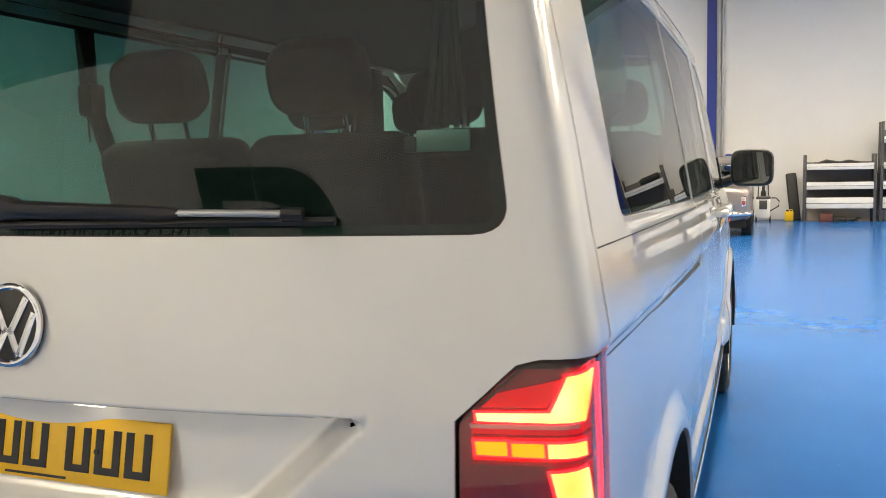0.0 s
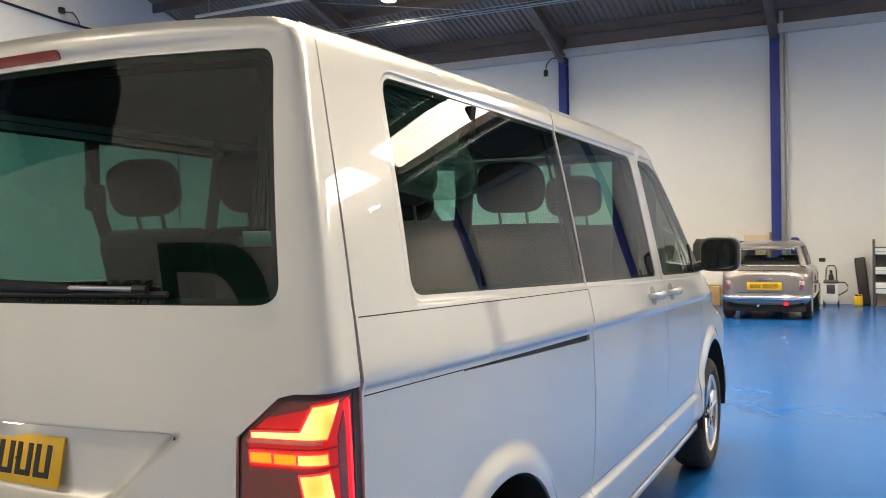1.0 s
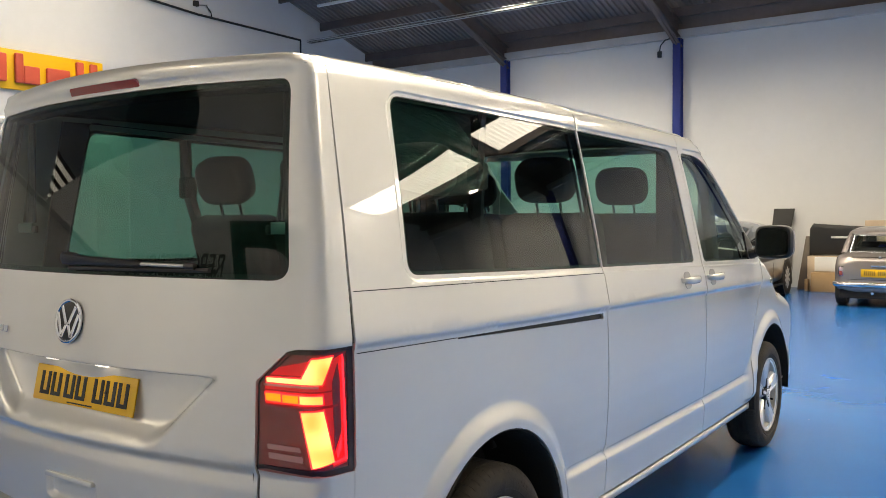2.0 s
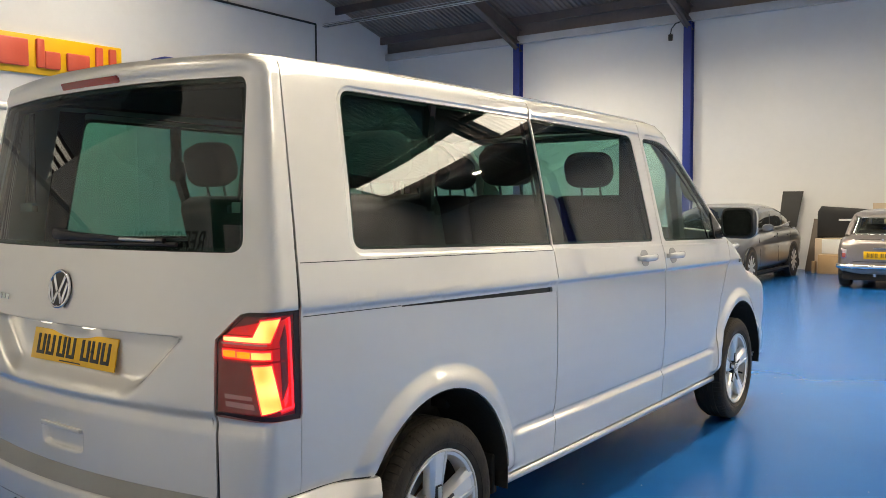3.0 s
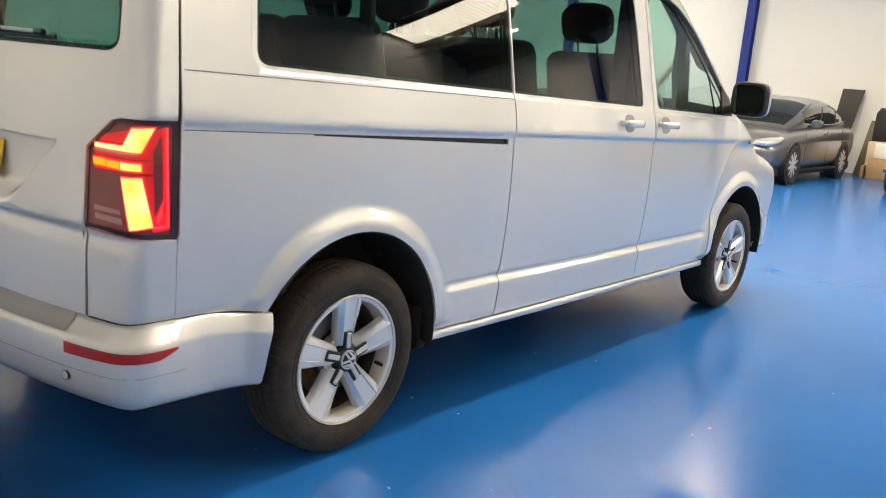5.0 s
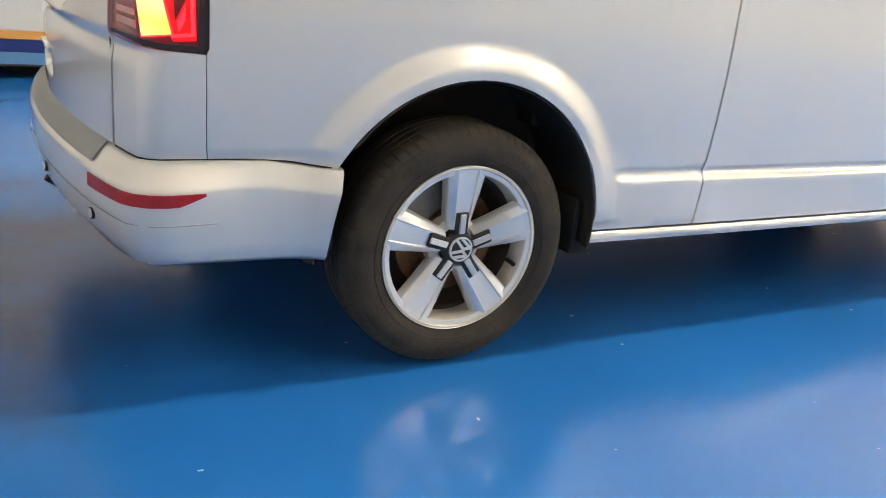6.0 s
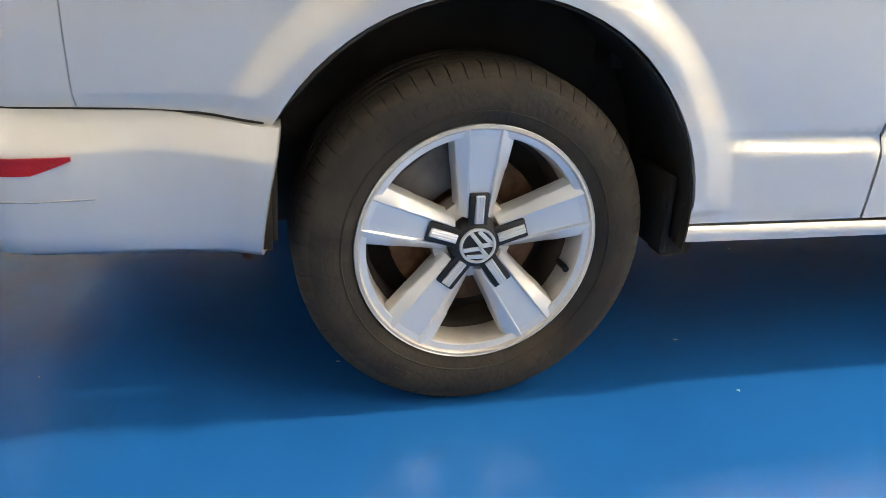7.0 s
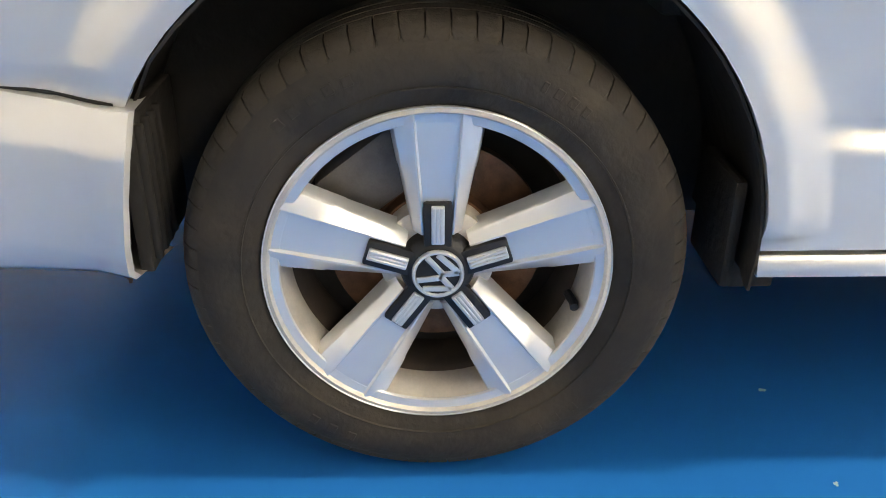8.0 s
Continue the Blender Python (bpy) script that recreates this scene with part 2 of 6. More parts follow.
def sheet(field, way, outer, holes=(), step=0.04, off=0.0, flange=0.012, extra=(), flip=False, name="panel", mat=None):
    """A mesh for the region of a skin: field(p) is 0 on the skin, way(uv) gives rays that leave its inside.
    Its edge is folded inwards by flange."""
    loops = [dense(outer, step)] + [dense(h, step) for h in holes]
    o = np.array(loops[0])
    lo, hi = o.min(0), o.max(0)
    gx, gy = np.meshgrid(np.arange(lo[0] + step / 2, hi[0], step), np.arange(lo[1] + step / 2, hi[1], step))
    q = np.stack([gx.ravel(), gy.ravel()], 1)
    if len(extra):
        ex = np.array(extra)
        for c in range(0, len(ex), 300):
            q = q[np.min(np.linalg.norm(q[:, None] - ex[None, c : c + 300], axis=2), axis=1) > 0.011] if c >= 0 else q
        q = np.vstack([q, ex])
    ok = inside(loops[0], q)
    for h in loops[1:]:
        ok &= ~inside(h, q)
    q = q[ok]
    rim = np.array([p for l in loops for p in dense(l, step / 2)])
    for c in range(0, len(rim), 400):
        if len(q):
            d = np.min(np.linalg.norm(q[:, None] - rim[None, c : c + 400], axis=2), axis=1)
            q = q[d > (0.007 if len(extra) else step * 0.35)]
    pts, edges = [], []
    for l in loops:
        s = len(pts)
        pts += l
        edges += [(s + k, s + (k + 1) % len(l)) for k in range(len(l))]
    rimn = len(pts)
    pts += [tuple(p) for p in q]
    v2, _, faces, orig, _, _ = delaunay_2d_cdt([Vector(p) for p in pts], edges, [], 0, 1e-7)
    uv = np.array([tuple(v) for v in v2])
    tri = np.array([f for f in faces if len(f) == 3])
    cen = uv[tri].mean(1)
    keep = inside(loops[0], cen)
    for h in loops[1:]:
        keep &= ~inside(h, cen)
    tri = tri[keep]
    P, N = on_skin(field, way, uv, off)
    where = {}
    for k, os in enumerate(orig):
        for a in os:
            where[a] = k
    verts, norms, quads = list(P), list(N), []
    used = [tuple(t) for t in tri]
    s = 0
    for l in loops:
        ring = [where[s + k] for k in range(len(l))]
        s += len(l)
        top, bot = len(verts), len(verts) + len(ring)
        verts += [P[k] for k in ring] + [P[k] - N[k] * flange for k in ring]
        nx = []
        for k in range(len(ring)):
            t = P[ring[(k + 1) % len(ring)]] - P[ring[k - 1]]
            c = np.cross(t, N[ring[k]])
            nx.append(c / max(np.linalg.norm(c), 1e-9))
        norms += nx + nx
        n = len(ring)
        quads += [(top + k, bot + k, bot + (k + 1) % n, top + (k + 1) % n) for k in range(n)]
    verts, norms = np.array(verts), np.array(norms)
    # triangles face outwards
    a, b, c = verts[[t[0] for t in used]], verts[[t[1] for t in used]], verts[[t[2] for t in used]]
    fl = (np.cross(b - a, c - a) * norms[[t[0] for t in used]]).sum(1) < 0
    used = [t[::-1] if f else t for t, f in zip(used, fl)]
    if flip:
        verts[:, 0] *= -1
        norms[:, 0] *= -1
        used, quads = [t[::-1] for t in used], [t[::-1] for t in quads]
    me = bpy.data.meshes.new(name)
    me.from_pydata([tuple(v) for v in verts], [], [tuple(int(i) for i in f) for f in used + quads])
    me.shade_smooth()
    me.normals_split_custom_set_from_vertices([tuple(v) for v in norms])
    if mat:
        me.materials.append(mat)
    me.update()
    return me


def on_skin(field, way, uv, off=0.0):
    """Points and normals of the skin."""
    B, D = way(np.asarray(uv, float))
    ts = np.linspace(0, 1.2, 61)
    inn, lo, hi = np.ones(len(B), bool), np.zeros(len(B)), np.full(len(B), 1.2)
    for t0, t1 in zip(ts, ts[1:]):
        out = inn & (field(B + D * t1) > 0)
        lo[out], hi[out] = t0, t1
        inn &= ~out
    for _ in range(26):
        mid = (lo + hi) / 2
        o = field(B + D * mid[:, None]) > 0
        hi, lo = np.where(o, mid, hi), np.where(o, lo, mid)
    P = B + D * lo[:, None]
    e = 0.002
    N = np.stack([field(P + d) - field(P - d) for d in np.eye(3) * e], 1)
    N /= np.maximum(np.linalg.norm(N, axis=1, keepdims=True), 1e-9)
    return P + N * off, N


# ---- the hall ----
WX, EX, NY, SY = -13.5, 13.8, 16.9, -15.5
EAVE, SLOPE, RIDGE = 6.0, 0.29, 0.7     # roof under-side: height at the north wall, rise, ridge line's y


def roof_under(y):
    return EAVE + SLOPE * (NY - y) if y > RIDGE else EAVE + SLOPE * (NY - RIDGE) - SLOPE * (RIDGE - y)


def floor_material():
    m = material("blue_floor_paint", (0.010, 0.105, 0.42), 0.22, 0, 0.0, bump=0.05, scale=7)
    t = m.node_tree
    b = t.nodes["Principled BSDF"]
    co = t.nodes.new("ShaderNodeTexCoord")
    def noise_node(scale, detail, rough=0.5):
        n = t.nodes.new("ShaderNodeTexNoise")
        n.inputs["Scale"].default_value, n.inputs["Detail"].default_value, n.inputs["Roughness"].default_value = scale, detail, rough
        t.links.new(co.outputs["Object"], n.inputs["Vector"])
        return n
    def ramp(src, stops):
        r = t.nodes.new("ShaderNodeValToRGB")
        e = r.color_ramp.elements
        e[0].position, e[0].color = stops[0][0], (*stops[0][1], 1)
        e[1].position, e[1].color = stops[1][0], (*stops[1][1], 1)
        for p, c in stops[2:]:
            q = e.new(p)
            q.color = (*c, 1)
        t.links.new(src.outputs[0], r.inputs[0])
        return r
    base = t.nodes.new("ShaderNodeMix")
    base.data_type = "RGBA"
    base.inputs[6].default_value, base.inputs[7].default_value = (0.002, 0.080, 0.29, 1), (0.003, 0.140, 0.46, 1)
    t.links.new(noise_node(0.9, 5, 0.5).outputs[0], base.inputs[0])
    # worn pale scuffs and small chips
    vo = t.nodes.new("ShaderNodeTexVoronoi")
    vo.voronoi_dimensions = "2D"
    vo.inputs["Scale"].default_value = 4.0
    bend = t.nodes.new("ShaderNodeVectorMath")
    bend.operation = "MULTIPLY_ADD"
    bend.inputs[1].default_value = (0.03, 0.03, 0)
    t.links.new(noise_node(45, 3, 0.6).outputs["Color"], bend.inputs[0])
    t.links.new(co.outputs["Object"], bend.inputs[2])
    t.links.new(bend.outputs[0], vo.inputs["Vector"])
    size = t.nodes.new("ShaderNodeMath")      # a few cells only carry a speck, each of its own size
    size.operation = "MULTIPLY_ADD"
    size.inputs[1].default_value, size.inputs[2].default_value = 0.12, -0.093
    sep = t.nodes.new("ShaderNodeSeparateColor")
    t.links.new(vo.outputs["Color"], sep.inputs[0])
    t.links.new(sep.outputs[0], size.inputs[0])
    chip = t.nodes.new("ShaderNodeMath")
    chip.operation = "LESS_THAN"
    t.links.new(vo.outputs["Distance"], chip.inputs[0])
    t.links.new(size.outputs[0], chip.inputs[1])
    scuff = ramp(noise_node(1.1, 4, 0.5), [(0.5, (0, 0, 0)), (0.9, (0.10, 0.10, 0.10))])
    mx = t.nodes.new("ShaderNodeMix")
    mx.data_type = "RGBA"
    t.links.new(scuff.outputs[0], mx.inputs[0])
    t.links.new(base.outputs[2], mx.inputs[6])
    mx.inputs[7].default_value = (0.05, 0.15, 0.36, 1)
    m2 = t.nodes.new("ShaderNodeMix")
    m2.data_type = "RGBA"
    t.links.new(chip.outputs[0], m2.inputs[0])
    t.links.new(mx.outputs[2], m2.inputs[6])
    m2.inputs[7].default_value = (0.30, 0.38, 0.46, 1)
    # shade and grey gloss behind the van, mixed into the paint colour
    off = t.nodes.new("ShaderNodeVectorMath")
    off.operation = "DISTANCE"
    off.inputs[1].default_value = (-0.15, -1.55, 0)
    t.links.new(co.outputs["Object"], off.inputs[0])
    shade_reach = t.nodes.new("ShaderNodeMath")
    shade_reach.operation = "MULTIPLY_ADD"
    shade_reach.inputs[1].default_value = -0.42
    t.links.new(off.outputs["Value"], shade_reach.inputs[0])
    t.links.new(noise_node(2.4, 5, 0.6).outputs[0], shade_reach.inputs[2])
    mask = ramp(shade_reach, [(0.02, (0, 0, 0)), (0.30, (0.45, 0.45, 0.45))])
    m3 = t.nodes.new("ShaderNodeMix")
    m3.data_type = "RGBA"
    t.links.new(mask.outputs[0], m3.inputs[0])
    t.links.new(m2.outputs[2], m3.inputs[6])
    shade_grey = ramp(noise_node(9, 7, 0.7), [(0.35, (0.012, 0.024, 0.042)), (0.75, (0.04, 0.058, 0.08))])
    t.links.new(shade_grey.outputs[0], m3.inputs[7])
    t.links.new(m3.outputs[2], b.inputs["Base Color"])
    rr = t.nodes.new("ShaderNodeMapRange")
    rr.inputs[3].default_value, rr.inputs[4].default_value = 0.19, 0.265
    t.links.new(noise_node(1.3, 5, 0.5).outputs[0], rr.inputs[0])
    t.links.new(rr.outputs[0], b.inputs["Roughness"])
    b.inputs["IOR"].default_value = 1.58
    return m


WALLP = material("white_wall_paint", (0.655, 0.65, 0.645), 0.7, 0, 0, bump=0.08, scale=14, vary=0.05, vary_scale=0.5)
FLOORP = floor_material()
COLP = material("blue_column_paint", (0.012, 0.03, 0.20), 0.4, vary=0.12, vary_scale=3, bump=0.05, scale=20)
STEEL = material("dusty_brown_steel", (0.125, 0.098, 0.092), 0.6, 0.1, vary=0.25, vary_scale=2)
SHEET = material("dusty_roof_sheet", (0.20, 0.155, 0.14), 0.65, vary=0.25, vary_scale=0.8)
GALV = material("galvanised", (0.42, 0.43, 0.43), 0.42, 0.7, vary=0.12, vary_scale=6)
BLACKC = material("black_cable", (0.012, 0.012, 0.012), 0.5)
SKYL = glow("rooflight_sheet", (1.0, 0.985, 0.96), ROOFLIGHT)
LAMPG = glow("lamp_face", (1.0, 0.97, 0.92), 60.0)

bm = bmesh.new()
bmesh.ops.create_grid(bm, x_segments=2, y_segments=2, size=0.5, matrix=Matrix.LocRotScale(((WX + EX) / 2, (NY + SY) / 2, 0), None, (EX - WX + 0.6, NY - SY + 0.6, 1)))
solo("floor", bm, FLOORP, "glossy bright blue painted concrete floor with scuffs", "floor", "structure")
solo("wall_north", boxed(WX - 0.3, NY, 0, EX + 0.3, NY + 0.3, EAVE + 0.1), WALLP, "white painted far wall between blue columns", "wall", "structure")
solo("wall_south", boxed(WX - 0.3, SY - 0.3, 0, EX + 0.3, SY, EAVE + 0.1), WALLP, "white painted wall", "wall", "structure")
for nm, x0, x1 in (("wall_west", WX - 0.3, WX), ("wall_east", EX, EX + 0.3)):
    solo(nm, prism(bmesh.new(), [(SY, 0), (NY, 0), (NY, EAVE + 0.15), (RIDGE, roof_under(RIDGE) + 0.15), (SY, EAVE + 0.15)], "x", x0, x1), WALLP, "white painted gable wall", "wall", "structure")

# partition behind the van; the hall goes on past its open end
PY = -3.9
solo("wall_partition", boxed(-2.2, PY - 0.2, 0, EX, PY, roof_under(PY) - 0.15), WALLP, "tall white painted partition wall", "wall", "structure")

solo("wall_low", boxed(WX, PY - 0.2, 0, -2.2, PY, 3.3), WALLP, "lower white partition wall", "wall", "structure")
# glowing strips added for the rear glass to mirror in place of rooflights
hw = thing("rooflight_stand_in", "added glowing strips between dark bars, standing in for mirrored rooflights", "window", kind="structure")
PANEG = glow("stand_in_glow", (1.0, 0.99, 0.97), 1.6)
for k in range(5):
    part("pane", boxed(WX + 0.005, -7.4, 4.0 + 0.24 * k, WX + 0.03, -5.6, 4.14 + 0.24 * k), PANEG, hw)
    part("dark_bar", boxed(WX + 0.005, -7.4, 4.14 + 0.24 * k, WX + 0.06, -5.6, 4.24 + 0.24 * k), STEEL, hw)

# corrugated roof, with strips left open for translucent sheets
STRIPS = [(13.2, 14.8), (6.2, 8.0), (-6.6, -4.8)]     # y from, to
BAYS = [(WX, -9.05), (-9.05, -4.5), (-4.5, 0.04), (0.04, 4.58), (4.58, 9.12), (9.12, EX)]


def lit_bays(a):
    """The bays that have translucent sheets in the strip that begins at a; the westmost is added to light the gable."""
    return BAYS[4:] if a > 12 else [] if a < 0 else BAYS


def corrugated(bm, x0, x1, y0, y1, pitch=0.146, depth=0.045, lift=0.0):
    xs, k = [], 0
    x = x0
    while x < x1:
        xs += [(x, 0), (x + pitch * 0.35, 0), (x + pitch * 0.5, depth), (x + pitch * 0.85, depth)]
        x += pitch
    lo = [bm.verts.new((a, y0, roof_under(y0) + 0.09 + h + lift)) for a, h in xs]
    hi = [bm.verts.new((a, y1, roof_under(y1) + 0.09 + h + lift)) for a, h in xs]
    for k in range(len(xs) - 1):
        bm.faces.new((lo[k], hi[k], hi[k + 1], lo[k + 1]))


bm = bmesh.new()
cuts = sorted([SY, RIDGE, NY] + [v for s in STRIPS for v in s])
for a, b in zip(cuts, cuts[1:]):
    if (a, b) not in STRIPS:
        corrugated(bm, WX, EX, a, b)
    else:
        for x0, x1 in BAYS:
            if (x0, x1) in lit_bays(a):
                corrugated(bm, x0, x0 + 0.12, a, b)
                corrugated(bm, x1 - 0.12, x1, a, b)
            else:
                corrugated(bm, x0, x1, a, b)
solo("ceiling", bm, SHEET, "dusty dark corrugated roof sheets seen from below", "roof", "structure", smooth=None)
for a, b in STRIPS:
    for x0, x1 in lit_bays(a):
        bm = bmesh.new()
        corrugated(bm, x0 + 0.12, x1 - 0.12, a, b, lift=0.003)
        solo("rooflight", bm, SKYL, "bright translucent corrugated rooflight sheet", "rooflight", "structure", "rooflights", smooth=None)

# columns and rafters
COLS = [-9.05, -4.503, 0.038, 4.58, 9.12]


def ibeam(bm, w, d, tf, tw, p, q, up):
    """An I-section from p to q."""
    p, q, up = Vector(p), Vector(q), Vector(up)
    ax = (q - p).normalized()
    sd = ax.cross(up).normalized()
    up = sd.cross(ax)
    sec = [(-w, -d), (w, -d), (w, -d + tf), (tw, -d + tf), (tw, d - tf), (w, d - tf), (w, d), (-w, d), (-w, d - tf), (-tw, d - tf), (-tw, -d + tf), (-w, -d + tf)]
    a = [bm.verts.new(p + sd * s + up * u) for s, u in sec]
    b = [bm.verts.new(q + sd * s + up * u) for s, u in sec]
    n = len(sec)
    fs = [bm.faces.new(a), bm.faces.new(b)] + [bm.faces.new((a[k], a[(k + 1) % n], b[(k + 1) % n], b[k])) for k in range(n)]
    bmesh.ops.recalc_face_normals(bm, faces=fs)
    return bm


for x in COLS:
    for yw, sg in ((NY, -1), (SY, 1)):
        c = thing("column", "blue painted steel column against the white wall", "column", group="hall columns", kind="structure")
        part("column_shaft", ibeam(bmesh.new(), 0.09, 0.10, 0.014, 0.01, (x, yw + sg * 0.10, 0), (x, yw + sg * 0.10, 5.55), (0, 1, 0)), COLP, c)
        part("base_plate", boxed(x - 0.13, yw + sg * 0.24, 0, x + 0.13, yw + sg * 0.001, 0.02), COLP, c)
    r = thing("rafter", "dusty brown steel roof rafter with a haunch", "rafter", group="roof rafters", kind="structure")
    for y0 in (NY, SY):
        d = 0.17
        part("rafter_beam", ibeam(bmesh.new(), 0.08, d, 0.014, 0.01, (x, y0, EAVE - d - 0.12), (x, RIDGE, roof_under(RIDGE) - d - 0.12), (0, 0, 1)), STEEL, r)
        sg = 1 if y0 < RIDGE else -1
        za = EAVE - 0.45
        part("haunch", prism(bmesh.new(), [(y0 + sg * 0.02, 5.35), (y0 + sg * 0.25, 5.40), (y0 + sg * 2.3, EAVE + SLOPE * 2.3 - 0.43), (y0 + sg * 0.02, EAVE - 0.40)], "x", x - 0.012, x + 0.012), STEEL, r)
        part("haunch", ibeam(bmesh.new(), 0.08, 0.007, 0.006, 0.05, (x, y0 + sg * 0.02, 5.37), (x, y0 + sg * 2.3, EAVE + SLOPE * 2.3 - 0.44), (0, 0, 1)), STEEL, r)
for k in range(11):
    for sg in (1, -1):
        y = (NY - 0.35 - 1.5 * k - (0.35 if k else 0)) if sg > 0 else (SY + 0.35 + 1.5 * k)
        z = roof_under(y)
        bm = prism(bmesh.new(), [(y - 0.03, z - 0.12), (y + 0.035, z - 0.12), (y + 0.035, z - 0.105), (y - 0.02, z - 0.105), (y - 0.02, z + 0.07), (y + 0.03, z + 0.07), (y + 0.03, z + 0.085), (y - 0.03, z + 0.085)], "x", WX, EX)
        solo("purlin", bm, STEEL, "dusty steel roof purlin", "purlin", "structure", "roof purlins", smooth=None)
solo("eaves_beam", boxed(WX, NY - 0.16, 5.56, EX, NY, 5.74), material("eaves_paint", (0.5, 0.49, 0.48), 0.6, vary=0.12), "pale dusty eaves beam on the wall top", "beam", "structure")
solo("eaves_trim", boxed(WX, NY - 0.05, 5.74, EX, NY, 6.08), SHEET, "brown eaves closer", "trim", "structure")
solo("wall_pipe", tube(bmesh.new(), [(0.245, NY - 0.06, 0.0), (0.245, NY - 0.06, 5.6)], 0.028, 10), GALV, "grey galvanised conduit beside a column", "pipe", "structure")
solo("wall_duct", boxed(0.135, NY - 0.13, 0.9, 0.205, NY - 0.0, 6.0), GALV, "pale grey upright duct beside a column", "duct", "structure")

# cable runs
solo("wall_cable", tube(bmesh.new(), [(WX + 0.03, 2, 6.42), (WX + 0.03, 5.5, 6.33), (WX + 0.03, 8.4, 6.33), (WX + 0.03, 10.6, 6.19), (WX + 0.03, 13.9, 6.15)], 0.028, 8), BLACKC, "black cable run along the gable wall", "cable")
solo("drop_pipe", tube(bmesh.new(), [(WX + 0.04, 13.9, 6.14), (WX + 0.04, 13.9, 2.0)], 0.022, 8), BLACKC, "dark conduit dropping down the gable wall", "pipe", "structure")
cam_box = thing("wall_socket", "small black box with a looped lead on the wall", "socket")
part("socket_box", boxed(WX, 10.50, 6.36, WX + 0.08, 10.62, 6.48, bevel=0.01), BLACKC, cam_box)
part("lead", tube(bmesh.new(), [(WX + 0.05, 10.62, 6.40), (WX + 0.04, 10.85, 6.44), (WX + 0.03, 11.0, 6.30), (WX + 0.03, 11.02, 6.18)], 0.012, 6), BLACKC, cam_box)
tray = thing("cable_tray", "galvanised wire cable tray hung below the roof", "cable tray")
for dy in (0, 0.14):
    part("tray_side", tube(bmesh.new(), [(WX, 14.2 + dy, 6.14), (EX, 14.2 + dy, 6.14)], 0.016, 6), GALV, tray)
    part("tray_side", tube(bmesh.new(), [(WX, 14.2 + dy, 6.20), (EX, 14.2 + dy, 6.20)], 0.008, 6), GALV, tray)
me = None
for k in range(90):
    x = WX + 0.2 + 0.3 * k
    if me is None:
        me = mesh_of(tube(bmesh.new(), [(0, 14.2, 6.19), (0, 14.2, 6.135), (0, 14.34, 6.135), (0, 14.34, 6.19)], 0.006, 5), "tray_rung", GALV, 60)
    o = new("tray_rung", me)
    o.parent = tray
    o.matrix_basis = Matrix.Translation((x, 0, 0))
part("main_cable", tube(bmesh.new(), [(WX, 14.27, 6.155), (EX, 14.27, 6.155)], 0.03, 6), BLACKC, tray)
bar = thing("lighting_track", "pale lighting track hung on thin rods", "track")
part("track_rail", boxed(-12.0, 12.97, 6.60, 3.0, 13.03, 6.66, bevel=0.005), material("track_white", (0.7, 0.7, 0.7), 0.4, 0.2), bar)
for k in range(9):
    part("hanger_rod", tube(bmesh.new(), [(-11.6 + 1.75 * k, 13, 6.66), (-11.6 + 1.75 * k, 13, roof_under(13) + 0.05)], 0.008, 6), GALV, bar)
solo("tie_wire", tube(bmesh.new(), [(-12.6, 12.7, 7.15), (-5.2, 14.6, 6.2)], 0.010, 6), GALV, "thin slanting tie wire under the roof", "wire")
lead = thing("hanging_lead", "short black lead with a plug hanging from a rafter", "lead")
part("cord", tube(bmesh.new(), [(-4.55, 16.5, 5.52), (-4.72, 16.55, 5.50), (-4.84, 16.6, 5.40), (-4.86, 16.6, 5.28)], 0.014, 6), BLACKC, lead)
part("plug", boxed(-4.91, 16.57, 5.13, -4.81, 16.63, 5.28, bevel=0.02), BLACKC, lead)


# high-bay lamps, and added fill lamps of the same shape
def high_bay_or_fill(x, y, dim=1.0):
    z = roof_under(y) - 0.42
    h = thing("high_bay_or_fill_lamp", "round lit high-bay lamp hung from the roof, some added as fill", "lamp", pose(x, y, z), "high-bay lamps")
    part("housing", lathe(bmesh.new(), [(0.02, 0.16), (0.05, 0.17), (0.09, 0.15), (0.14, 0.08), (0.2, 0.06), (0.22, 0.02)], 32, "z"), GALV, h, "", 50)
    part("lens", lathe(bmesh.new(), [(0.0, 0.135), (0.015, 0.15), (0.022, 0.15), (0.022, 0.05)], 32, "z"), LAMPG, h, "glowing white lens", 50)
    part("hanger", tube(bmesh.new(), [(0, 0, 0.22), (0, 0, 0.50)], 0.008, 6), GALV, h)
    l = bpy.data.lights.new("high_bay_or_fill_light", "SPOT")
    l.energy, l.spot_size, l.spot_blend, l.shadow_soft_size, l.color = SPOT_WATTS * dim, radians(152), 0.9, 0.22, (1.0, 0.96, 0.9)
    o = new("high_bay_or_fill_light", l)
    o.parent = h
    o.matrix_basis = Matrix.Translation((0, 0, -0.03))


# unseen added fill: the three at x 1.25, (-2.6, 13), both southern ones
for x, y, dim in ((-7.3, 13.7, 0.50), (-2.6, 13.0, 0.32), (10.4, 15.0, 0.36), (-6.2, 4.5, 0.75), (1.25, 2.6, 0.36), (1.25, 5.8, 0.28), (1.25, 9.5, 0.26), (-6.6, -8.6, 0.92), (9.0, -9.5, 1.0)):
    high_bay_or_fill(x, y, dim)


# ---- the silver van ----
A0, Y0, Z1, R0, RZ = 0.70, -0.60, 1.93, 0.20, 0.03
ZT = np.arange(0.2, 2.2, 0.002)


